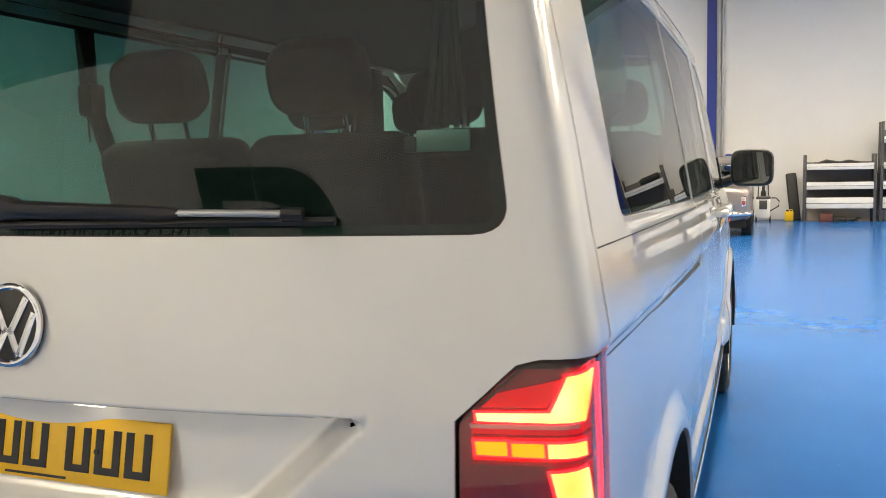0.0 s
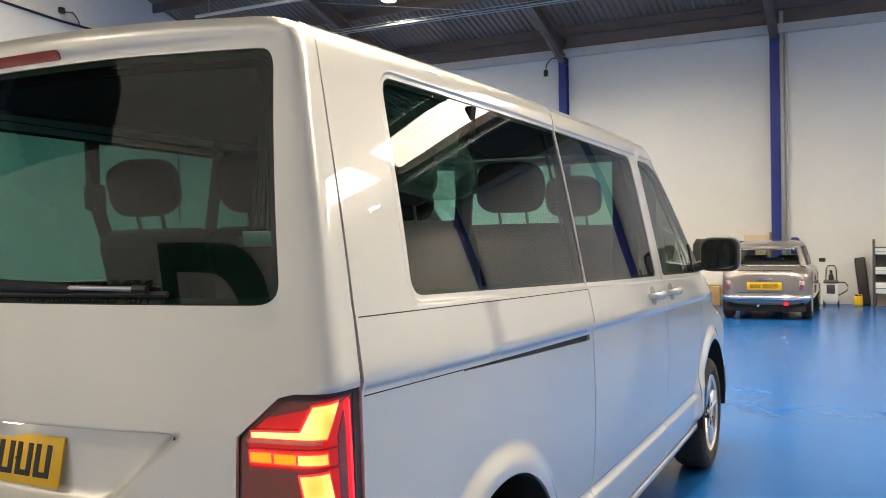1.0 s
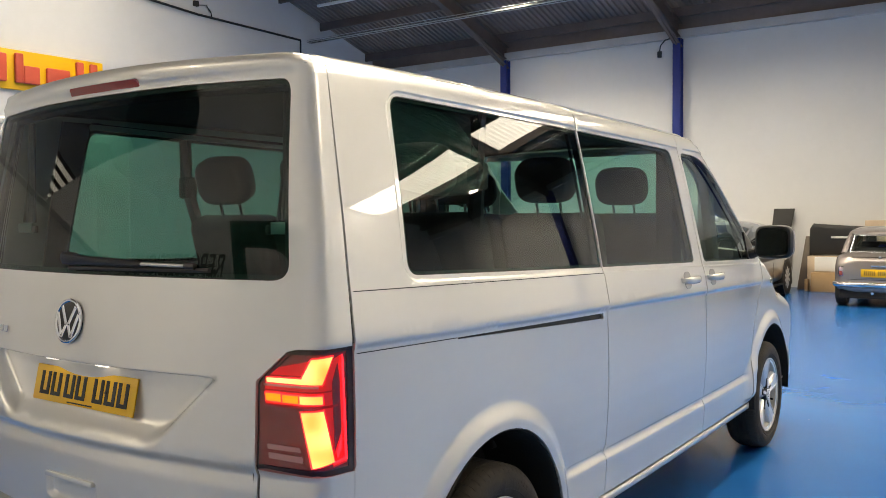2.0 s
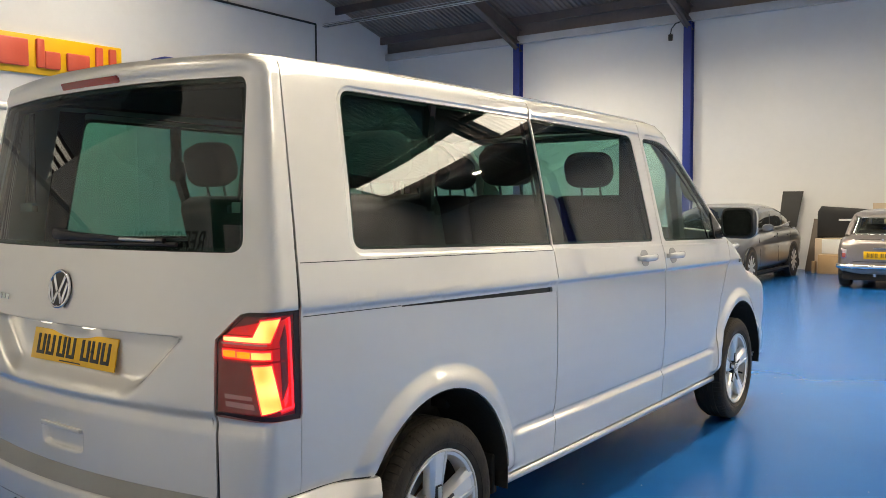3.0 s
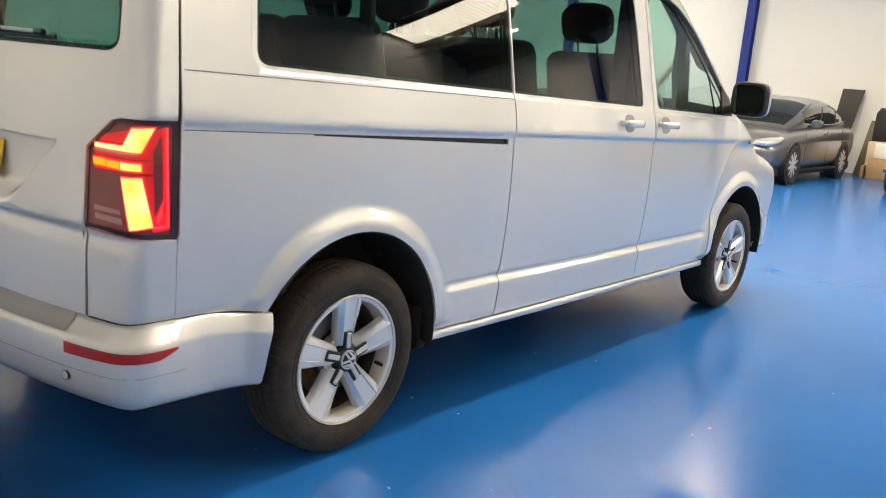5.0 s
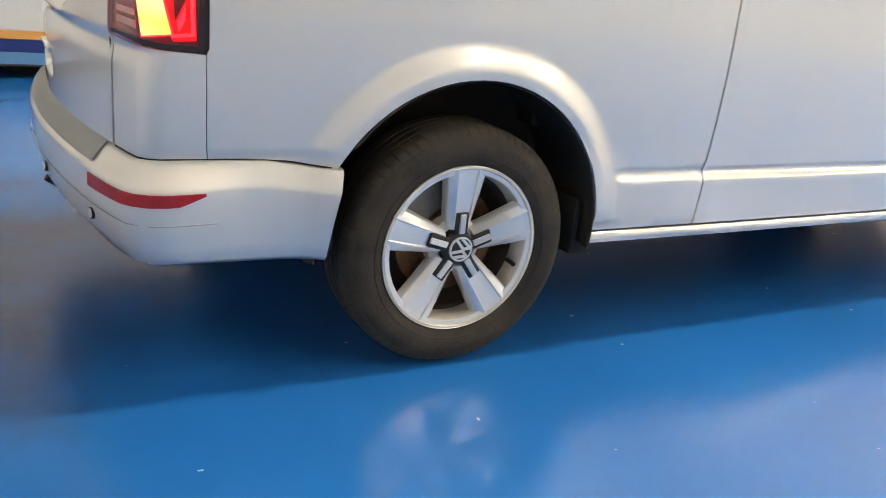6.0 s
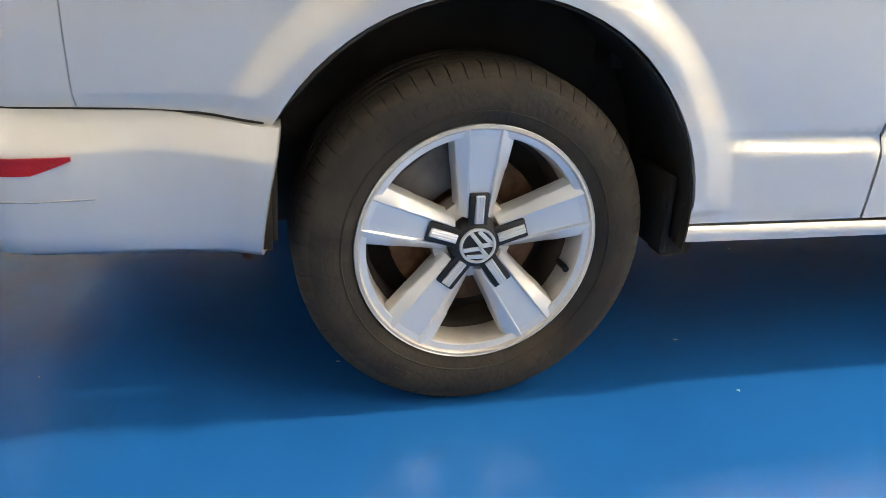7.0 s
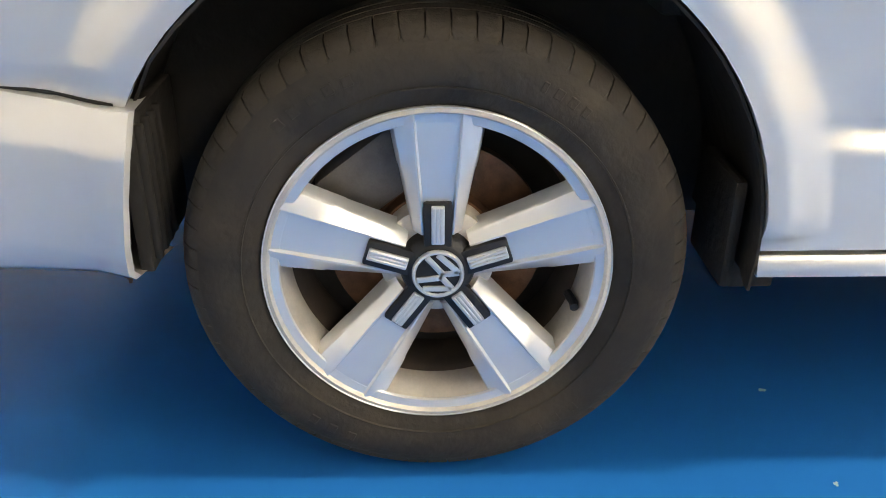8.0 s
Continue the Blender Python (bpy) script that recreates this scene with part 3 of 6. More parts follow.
def curve(pairs, soft):
    z, w = zip(*pairs)
    t = np.interp(ZT, z, w)
    k = np.exp(-0.5 * (np.arange(-20, 21) * 0.002 / soft) ** 2)
    return np.convolve(np.pad(t, 20, mode="edge"), k / k.sum(), mode="valid")


SIDE = curve([(0.30, 0.90), (0.338, 0.928), (0.362, 0.930), (0.37, 0.920), (0.38, 0.924), (0.505, 0.934), (0.520, 0.934), (0.537, 0.920), (0.550, 0.917), (0.560, 0.926), (0.62, 0.933), (0.72, 0.9400), (0.82, 0.9435), (0.92, 0.9440), (1.0, 0.9425),
              (1.131, 0.9382), (1.143, 0.9482), (1.16, 0.9475), (1.30, 0.921), (1.345, 0.912), (1.60, 0.866), (1.86, 0.812), (2.0, 0.78)], 0.003)
# above the belt the side leans in along one smooth curve
_up = ZT > 1.295
SIDE[_up] = 0.912 - 0.1700 * (ZT[_up] - 1.345) - 0.0466 * (ZT[_up] - 1.345) ** 2
REAR = curve([(0.3, -0.93), (0.60, -0.945), (0.80, -0.945), (0.846, -0.938), (0.862, -0.952), (1.08, -0.945), (1.2, -0.932), (1.34, -0.908), (1.88, -0.803), (1.90, -0.800), (1.94, -0.822), (1.97, -0.822), (2.1, -0.80)], 0.006)


def smax(a, b, k):
    h = np.maximum(k - np.abs(a - b), 0) / k
    return np.maximum(a, b) + h * h * k / 4


def step01(x, a, b):
    t = np.clip((x - a) / (b - a), 0, 1)
    return t * t * (3 - 2 * t)


def half_width(y, z):
    ramp = step01(z, 0.7, 1.0) * (1 - step01(z, 1.4, 1.8))
    zz = z + 0.0205 * (y - 0.755) * ramp
    w = np.interp(zz, ZT, SIDE)
    w = w - np.where(y < 1.3, 0.034, 0.019) * ((y - 1.3) / 2) ** 2
    for c in (0.0, 3.4):
        d = np.sqrt((y - c) ** 2 + np.maximum(z - 0.385, 0) ** 2)
        ahead_of = np.where((y < c) & (c < 1), 0.0, 1.0)      # behind the rear wheel the bumper takes over
        fade = ahead_of * (1 - step01(d, 0.48, 0.58)) * step01(z, 0.385, 0.41) * (1 - step01(z, 0.57, 0.66))
        w = w + (np.interp(z, [0.38, 0.66], [0.928, 0.931]) - w) * fade
        w = w + 0.022 * (1 - step01(d, 0.447, 0.520)) * np.where(ahead_of > 0, step01(z, 0.36, 0.44), step01(z, 0.52, 0.60))
    w = w - 0.009 * (1 - step01(z, 0.598, 0.634)) * step01(-y, 0.36, 0.42)
    return w - 0.006 * step01(frame_in(y, z), 0.0, 0.009)


def frame_in(y, z, r=0.075):
    """How far a place lies within the shallow pressed frame round the side glass."""
    a = y + 0.425 - 0.0936 * (z - 1.34) + 0.027
    b = np.minimum(z - 1.340 + 0.0301 * (y + 0.425) + 0.021, 1.874 - 0.0095 * (y + 0.375) + 0.018 - z)
    return r - np.hypot(np.maximum(r - a, 0), np.maximum(r - b, 0))


def recess(x, z):
    """How far the number plate's recess is sunk into the tailgate."""
    half = 0.61 - (1.085 - z) * 1.1
    return 0.058 * step01(half - x, -0.006, 0.07) * step01(1.088 - z, 0.0, 0.012) * (1 - step01(1.088 - z, 0.14, 0.225))


def pull(x, z):
    return 0.018 * step01(0.128 - x, 0, 0.012) * step01(0.738 - z, 0, 0.01) * step01(z - (0.655 + 0.25 * np.maximum(x - 0.09, 0)), 0, 0.015)


def roof_z(x, y):
    return 2.0 - 0.034 * (x / 0.8) ** 2 - 0.010 * np.maximum(y - 0.6, 0) ** 2 * 0.6 - 0.018 * np.maximum(0.1 - y, 0) ** 2


def van_skin(p):
    x, y, z = np.abs(p[:, 0]), p[:, 1], p[:, 2]
    side = x - half_width(y, z)
    rear = np.interp(z, ZT, REAR) + 0.150 * x * x + recess(x, z) + pull(x, z) - y
    top = z - roof_z(x, y)
    shield = (y - (3.52 - (z - 1.18) * 1.42 - 0.10 * x * x)) * 0.576
    bonnet = z - (1.13 - 0.20 * (y - 3.5) - 0.28 * np.maximum(y - 3.75, 0) ** 2 - 0.10 * x * x)
    nose = y - (4.26 - 0.16 * x * x - 0.10 * np.maximum(z - 0.75, 0))
    front = smax(np.minimum(shield, bonnet), nose, 0.10)
    return smax(smax(smax(side, rear, 0.046), top, 0.062), front, 0.09)


def wrap(uv):
    u, v = uv[:, 0], uv[:, 1]
    a, sg = np.abs(u), np.where(u < 0, -1.0, 1.0)
    th = np.clip((a - A0) / R0, 0, math.pi / 2)
    dx, dy = np.sin(th), -np.cos(th)
    ph = np.clip((v - Z1) / RZ, 0, math.pi / 2)
    s = np.maximum(v - Z1 - RZ * math.pi / 2, 0)
    bx = np.minimum(a, A0) - s * dx
    by = Y0 + np.maximum(a - A0 - R0 * math.pi / 2, 0) - s * dy
    return np.stack([bx * sg, by, np.minimum(v, Z1)], 1), np.stack([dx * np.cos(ph) * sg, dy * np.cos(ph), np.sin(ph)], 1)


def upward(base):
    return lambda uv: (np.stack([uv[:, 0], uv[:, 1], np.full(len(uv), base)], 1), np.tile([0.0, 0.0, 1.0], (len(uv), 1)))


def ahead(base):
    return lambda uv: (np.stack([uv[:, 0], base(uv[:, 1]), uv[:, 1]], 1), np.tile([0.0, 1.0, 0.0], (len(uv), 1)))


def U(y):
    return A0 + R0 * math.pi / 2 + (y - Y0)


EDGE = 0.926          # where the tailgate meets the side
van = thing("passenger_van", "silver long-wheelbase passenger van with dark privacy glass, rear lamps lit", "van")
BOTH = ((False, ""), (True, ""))


def side_poly(pts):
    return [(U(p[0]), *p[1:]) for p in pts]


def arc(c, r, a0, a1, n, zc=0.385):
    return [(c + r * math.cos(radians(a0 + (a1 - a0) * k / n)), zc + r * math.sin(radians(a0 + (a1 - a0) * k / n))) for k in range(n + 1)]


QW = rounded(side_poly([(-0.425, 1.340, 0.05), (0.836, 1.302, 0.004), (0.822, 1.862, 0.004), (-0.375, 1.874, 0.05)]))
DW = rounded(side_poly([(0.850, 1.302, 0.004), (1.965, 1.272, 0.03), (1.885, 1.846, 0.05), (0.834, 1.862, 0.004)]))
FW = rounded(side_poly([(2.125, 1.268, 0.03), (3.10, 1.242, 0.02), (3.06, 1.36, 0.05), (2.62, 1.70, 0.15), (2.34, 1.835, 0.12), (2.035, 1.842, 0.04)]))
TOPV = 1.962


def crease_rows(y0, y1):
    """Close rows of points along the two pressed lines of the side."""
    pts = []
    for y in np.arange(y0 + 0.012, y1 - 0.01, 0.028):
        for d in (-0.020, -0.013, -0.008, -0.003, 0.002, 0.007, 0.013, 0.020):
            pts.append((U(y), 1.137 + d - 0.0205 * (y - 0.755)))
        for z in (0.495, 0.508, 0.516, 0.523, 0.530, 0.537, 0.544, 0.551, 0.557, 0.564, 0.573):
            pts.append((U(y), z))
        if y > -0.31:
            for d in (-0.005, -0.001, 0.003, 0.006, 0.010):
                pts += [(U(y + h), 1.892 - 0.0095 * (y + h + 0.375) - d) for h in (0, 0.014)]
                pts += [(U(y + h), 1.319 - 0.0301 * (y + h + 0.425) + d) for h in (0, 0.014)]
    for c in (0.0, 3.4):
        for r in (0.434, 0.443, 0.451, 0.460, 0.470, 0.480, 0.490, 0.500, 0.510, 0.520, 0.532, 0.545, 0.560, 0.575, 0.590):
            for a in np.arange(1, 180, 2.5):
                y, z = c + r * math.cos(radians(a)), 0.385 + r * math.sin(radians(a))
                if y0 + 0.01 < y < y1 - 0.01 and z > (0.615 if y < c else 0.40):
                    pts.append((U(y), z))
    if y0 < -0.5:
        gy, gz = np.meshgrid(np.arange(-0.475, -0.31, 0.0045), np.arange(1.28, 1.92, 0.0045))
        e = frame_in(gy, gz)
        ok = (e > -0.007) & (e < 0.014)
        pts += [(U(y), z) for y, z in zip(gy[ok], gz[ok])]
        pts += [(U(y), z) for y in np.arange(-0.67, -0.41, 0.02) for z in (0.603, 0.609, 0.615, 0.621, 0.627, 0.633, 0.639)]
    # an even net where the wheel lips run into the rocker line
    for ya, yb in ((0.41, 0.63), (2.77, 2.99), (3.81, 4.04)):
        pts = [p for p in pts if not (U(ya) < p[0] < U(yb) and 0.385 < p[1] < 0.67)]
        pts += [(U(y), z) for y in np.arange(ya, yb, 0.008) for z in np.arange(0.390, 0.67, 0.008) if y0 + 0.01 < y < y1 - 0.01]
    return pts


for flip, _ in BOTH:
    # rear side panel
    a = arc(0, 0.426, 180 - 27.2, -3.0, 30)
    outer = side_poly([(0.834, 0.368), (0.834, 1.80), (0.80, TOPV)])
    outer = [(EDGE + 0.0045, 0.602), (EDGE + 0.0045, 0.845), (EDGE + 0.0085, 0.855), (EDGE + 0.0085, TOPV)] + [(U(0.815), TOPV), (U(0.836), 1.30), (U(0.838), 0.372), (U(0.428), 0.372)] + [(U(y), z) for y, z in a[::-1]] + [(U(-0.378), 0.581), (U(-0.45), 0.589), (U(-0.50), 0.596), (U(-0.60), 0.602)]
    slot = side_poly([(-0.22, 1.134), (0.80, 1.098), (0.80, 1.120), (-0.22, 1.1395)])
    quarter = part("side_panel", sheet(van_skin, wrap, outer, [QW, slot], 0.03, extra=() if flip else crease_rows(-0.68, 0.835), flip=flip, mat=PAINT, name="side_panel"), None, van)
    part("door_rail", sheet(van_skin, wrap, shrunk(slot, -0.004), [], 0.05, off=-0.011, flange=0.004, flip=flip, mat=SEAL, name="door_rail"), None, quarter, "black sliding door rail slot")
    # sliding door
    outer = [(U(0.845), 0.372), (U(0.843), 1.30), (U(0.822), TOPV), (U(1.985), TOPV), (U(2.072), 1.29), (U(2.074), 0.372)]
    slider = part("sliding_door", sheet(van_skin, wrap, outer, [DW], 0.035, extra=() if flip else crease_rows(0.845, 2.072), flip=flip, mat=PAINT, name="sliding_door"), None, van)
    # front door
    outer = [(U(2.081), 0.372), (U(2.079), 1.29), (U(1.992), TOPV), (U(2.26), TOPV), (U(2.55), 1.83), (U(2.95), 1.555), (U(3.22), 1.31), (U(3.20), 1.10), (U(3.02), 0.86), (U(2.95), 0.60), (U(2.93), 0.372)]
    fdoor = part("front_door", sheet(van_skin, wrap, outer, [FW], 0.035, extra=() if flip else crease_rows(2.08, 3.2), flip=flip, mat=PAINT, name="front_door"), None, van)
    # front wing
    a = arc(3.4, 0.426, -3, 160, 28)
    outer = [(U(2.937), 0.372), (U(2.957), 0.598), (U(3.028), 0.858), (U(3.208), 1.098), (U(3.226), 1.24), (U(3.5), 1.11), (U(3.8), 1.03), (U(4.0), 0.93), (U(4.06), 0.70), (U(4.06), 0.36)] + [(U(y), z) for y, z in a] + [(U(2.985), 0.372)]
    wing = part("front_wing", sheet(van_skin, wrap, outer, [], 0.035, extra=[] if flip else [q for q in crease_rows(3.0, 4.06) if inside(outer, [q])[0] and q[1] < 1.0], flip=flip, mat=PAINT, name="front_wing"), None, van)
    # shut lines across the rear side panel
    for ln in ([(-0.672, 1.312), (0.832, 1.279)], [(-0.672, 1.149), (-0.225, 1.139)]):
        (ya, za), (yb, zb) = ln
        part("panel_joint", sheet(van_skin, wrap, side_poly([(ya, za - 0.0014), (yb, zb - 0.0014), (yb, zb + 0.0014), (ya, za + 0.0014)]), [], 0.03, off=0.0008, flange=0.002, flip=flip, mat=SEAL, name="panel_joint"), None, quarter)
    part("wing_badge", sheet(van_skin, wrap, rounded(side_poly([(3.40, 1.075, 0.01), (3.62, 1.058, 0.004), (3.64, 1.085, 0.004), (3.42, 1.102, 0.01)])), [], 0.04, off=0.004, flange=0.004, flip=flip, mat=CHROME, name="wing_badge"), None, wing, "small chrome strip badge")
    # sill
    outer = side_poly([(0.436, 0.335), (2.965, 0.335), (2.965, 0.366), (0.434, 0.366)])
    part("sill", sheet(van_skin, wrap, outer, [], 0.05, off=0.002, flip=flip, flange=0.05, mat=PAINT, name="sill"), None, van)
    # side glass with black borders
    for hole, mt, owner in ((QW, PRIVACY, quarter), (DW, PRIVACY, slider), (FW, CLEARG, fdoor)):
        part("window_seal", sheet(van_skin, wrap, shrunk(hole, 0.0005), [shrunk(hole, 0.012)], 0.03, off=-0.006, flange=0.02, flip=flip, mat=SEAL, name="window_seal"), None, owner)
        g = part("window_glass", sheet(van_skin, wrap, shrunk(hole, 0.003), [], 0.06, off=-0.003, flange=0.002, flip=flip, mat=mt, name="window_glass"), None, owner, "dark tinted side glass")
        g.visible_shadow = False
    # cabin lining
    lin = side_poly([(-0.55, 0.85), (3.0, 0.85), (3.0, 1.25), (2.9, 1.5), (2.55, 1.76), (2.25, 1.90), (-0.5, 1.90)])
    part("cabin_lining", sheet(van_skin, wrap, lin, [shrunk(QW, -0.01), shrunk(DW, -0.008), shrunk(FW, -0.008)], 0.08, off=-0.045, flange=0.01, flip=flip, mat=TRIM, name="cabin_lining"), None, van)
    # door pulls
    for yc, owner in ((1.80, slider), (2.20, fdoor)):
        z = 1.193 - 0.016 * (yc - 1.8)
        P, N = on_skin(van_skin, wrap, [(U(yc), z)])
        x = P[0][0]
        bm = bmesh.new()
        pr = [(-0.095, 0.004), (-0.09, 0.03), (-0.05, 0.042), (0.05, 0.042), (0.085, 0.034), (0.097, 0.004)]
        sg = -1 if flip else 1
        rings = []
        for dy, dx in pr:
            h = 0.017 if abs(dy) < 0.09 else 0.012
            rings.append([bm.verts.new((sg * (x + dx + cx), yc + dy, z + cz)) for cx, cz in ((-0.012, -h), (0, -h), (0.006, -h * 0.6), (0.006, h * 0.6), (0, h), (-0.012, h))])
        for r0, r1 in zip(rings, rings[1:]):
            for k in range(6):
                bm.faces.new((r0[k], r0[(k + 1) % 6], r1[(k + 1) % 6], r1[k]))
        bm.faces.new(rings[0])
        bm.faces.new(rings[-1])
        bmesh.ops.recalc_face_normals(bm, faces=bm.faces)
        part("door_handle", bm, PAINT, owner, "painted pull handle", 60)
        # the handle hollow's shade is a flat patch of darker paint
        cup = rounded(side_poly([(yc - 0.055, z - 0.045, 0.045), (yc + 0.045, z - 0.045, 0.045), (yc + 0.045, z + 0.04, 0.04), (yc - 0.055, z + 0.04, 0.04)]))
        part("handle_cup", sheet(van_skin, wrap, cup, [], 0.03, off=0.0015, flange=0.002, flip=flip, mat=material("cup_shade_paint", (0.3, 0.3, 0.3), 0.4, 0.5, 1.0) if "cup_shade_paint" not in bpy.data.materials else bpy.data.materials["cup_shade_paint"], name="handle_cup"), None, owner, "flat patch painted with the shade of the handle hollow")
    # dark seam along the top of the bumper
    lowline = [(0.728, 0.6035), (U(-0.60), 0.6030), (U(-0.50), 0.5975), (U(-0.45), 0.5905), (U(-0.392), 0.5845)]
    part("bumper_seam", sheet(van_skin, wrap, [(u, z - 0.0030) for u, z in lowline] + [(u, z + 0.0014) for u, z in lowline[::-1]], [], 0.02, off=0.0012, flange=0.002, flip=flip, mat=SEAL, name="bumper_seam"), None, van)
    # corner piece below the lamp
    outer = [(0.726, 0.604), (EDGE + 0.003, 0.604), (EDGE + 0.003, 0.842), (0.723, 0.858)]
    part("corner_panel", sheet(van_skin, wrap, outer, [], 0.02, flip=flip, mat=PAINT, name="corner_panel"), None, van)

# tailgate
half = [(0.717, 0.604), (0.717, 0.862), (0.719, 1.088), (0.785, 1.166), (0.81, 1.174), (EDGE - 0.002, 1.174), (EDGE, 1.30), (EDGE, TOPV), (0.80, TOPV + 0.01), (0.6, TOPV + 0.012), (0.3, TOPV + 0.014)]
outer = half + [(-u, v) for u, v in half[::-1]]
RW = rounded([(-0.786, 1.345, 0.05), (0.786, 1.345, 0.05), (0.742, 1.884, 0.05), (0.35, 1.892, 0), (-0.35, 1.892, 0), (-0.742, 1.884, 0.05)])
fine = []
for z in np.arange(0.86, 1.086, 0.011):
    for d in (-0.014, -0.006, 0.002, 0.012, 0.024, 0.038, 0.052, 0.066, 0.078):
        fine += [(s * (0.61 - (1.085 - z) * 1.1 - d), z) for s in (1, -1)]
for x in np.arange(-0.70, 0.71, 0.02):
    fine += [(x, z) for z in (0.834, 0.842, 0.847, 0.852, 0.857, 0.862, 0.870)]
    if abs(x) < 0.60:
        fine += [(x, z) for z in (1.094, 1.089, 1.086, 1.083, 1.079, 1.074, 1.066)]
fine += [(x, z) for x in np.arange(-0.15, 0.151, 0.0075) for z in np.arange(0.640, 0.755, 0.0075)]
tailgate = part("tailgate", sheet(van_skin, wrap, outer, [RW], 0.022, extra=fine, mat=PAINT, name="tailgate"), None, van)
part("window_seal", sheet(van_skin, wrap, shrunk(RW, 0.0005), [shrunk(RW, 0.014)], 0.03, off=-0.006, flange=0.02, mat=SEAL, name="window_seal"), None, tailgate)
g = part("rear_glass", sheet(van_skin, wrap, shrunk(RW, 0.003), [], 0.05, off=-0.003, flange=0.002, mat=PRIVACY, name="rear_glass"), None, tailgate, "dark tinted rear window")
g.visible_shadow = False
lin = rounded([(-0.86, 0.62, 0.02), (0.86, 0.62, 0.02), (0.86, 1.90, 0.02), (-0.86, 1.90, 0.02)])
part("tailgate_lining", sheet(van_skin, wrap, lin, [shrunk(RW, 0.02)], 0.06, off=-0.045, flange=0.01, mat=TRIM, name="tailgate_lining"), None, tailgate)
stop = rounded([(-0.178, 1.903, 0.006), (0.178, 1.903, 0.012), (0.17, 1.926, 0.010), (-0.17, 1.926, 0.006)])
part("stop_lamp", sheet(van_skin, wrap, stop, [], 0.03, off=0.004, flange=0.006, mat=STOPRED, name="stop_lamp"), None, tailgate, "dull red high stop lamp")

# dark gaps behind the shut lines
for flip, _ in BOTH:
    for ln in ([(EDGE + 0.003, 0.600), (EDGE + 0.003, 1.955)], [(0.7215, 0.600), (0.7205, 0.868)], [(0.715, 0.860), (EDGE, 0.845)],
               [(0.721, 1.08), (0.800, 1.171)], [(0.79, 1.172), (EDGE, 1.171)],
               [(U(0.8415), 0.374), (U(0.8395), 1.30), (U(0.8185), 1.955)], [(U(2.0775), 0.374), (U(2.0755), 1.29), (U(1.9885), 1.955)]):
        lo = [(u - 0.012, v - (0.012 if abs(ln[0][1] - ln[-1][1]) < 0.1 else 0)) for u, v in ln]
        hi = [(u + 0.012, v + (0.012 if abs(ln[0][1] - ln[-1][1]) < 0.1 else 0)) for u, v in ln]
        part("door_seal", sheet(van_skin, wrap, lo + hi[::-1], [], 0.03, off=-0.007, flange=0.004, flip=flip, mat=SEAL, name="door_seal"), None, van, "black rubber door seal")

# wrinkled film left on the rear side glass
FILM = glass("wrinkled_film", (0.66, 0.68, 0.68), 2.3, 0.2)
_t = FILM.node_tree
_no = _t.nodes.new("ShaderNodeTexNoise")
_no.inputs["Scale"].default_value, _no.inputs["Detail"].default_value, _no.inputs["Distortion"].default_value = 9.0, 5.0, 2.5
_co = _t.nodes.new("ShaderNodeTexCoord")
_bu = _t.nodes.new("ShaderNodeBump")
_bu.inputs["Strength"].default_value, _bu.inputs["Distance"].default_value = 1.0, 0.05
_t.links.new(_co.outputs["Object"], _no.inputs["Vector"])
_t.links.new(_no.outputs[0], _bu.inputs["Height"])
for _n in _t.nodes:
    if _n.type == "BSDF_GLOSSY":
        _t.links.new(_bu.outputs[0], _n.inputs["Normal"])
film = rounded(side_poly([(-0.41, 1.60, 0.05), (-0.20, 1.575, 0.06), (0.05, 1.59, 0.10), (0.11, 1.70, 0.06), (0.02, 1.80, 0.05), (-0.05, 1.862, 0.02), (-0.37, 1.862, 0.04)]))
f = part("window_film", sheet(van_skin, wrap, film, [], 0.03, off=-0.018, flange=0.0005, mat=FILM, name="window_film"), None, van, "wrinkled clear plastic film on the glass")
f.visible_shadow = False

# roof, windscreen, bonnet, nose
part("roof", sheet(van_skin, upward(1.5), [(-0.755, -0.70), (0.755, -0.70), (0.755, 2.05), (0.72, 2.38), (-0.72, 2.38), (-0.755, 2.05)], [], 0.05, off=-0.002, mat=PAINT, name="roof"), None, van)
part("headliner", sheet(van_skin, upward(1.5), [(-0.72, -0.66), (0.72, -0.66), (0.70, 2.3), (-0.70, 2.3)], [], 0.1, off=-0.05, mat=LINER, name="headliner"), None, van)
screen = rounded([(-0.74, 1.24, 0.05), (0.74, 1.24, 0.05), (0.66, 1.90, 0.05), (-0.66, 1.90, 0.05)])
g = part("windscreen", sheet(van_skin, ahead(lambda z: np.full(len(z), 1.5)), screen, [], 0.06, off=-0.004, flange=0.003, mat=CLEARG, name="windscreen"), None, van, "clear tinted windscreen")
g.visible_shadow = False
ring = rounded([(-0.82, 1.19, 0.05), (0.82, 1.19, 0.05), (0.745, 1.945, 0.05), (-0.745, 1.945, 0.05)])
part("windscreen_frame", sheet(van_skin, ahead(lambda z: np.full(len(z), 1.5)), ring, [shrunk(screen, -0.004)], 0.05, off=-0.003, flange=0.03, mat=PAINT, name="windscreen_frame"), None, van)
part("bonnet", sheet(van_skin, upward(0.7), [(-0.80, 3.30), (0.80, 3.30), (0.78, 3.95), (0.70, 4.12), (-0.70, 4.12), (-0.78, 3.95)], [], 0.05, off=-0.003, mat=PAINT, name="bonnet"), None, van)
part("front_bumper", sheet(van_skin, ahead(lambda z: np.full(len(z), 3.3)), rounded([(-0.86, 0.34, 0.04), (0.86, 0.34, 0.04), (0.86, 0.98, 0.05), (-0.86, 0.98, 0.05)]), [], 0.06, off=-0.002, mat=PAINT, name="front_bumper"), None, van)


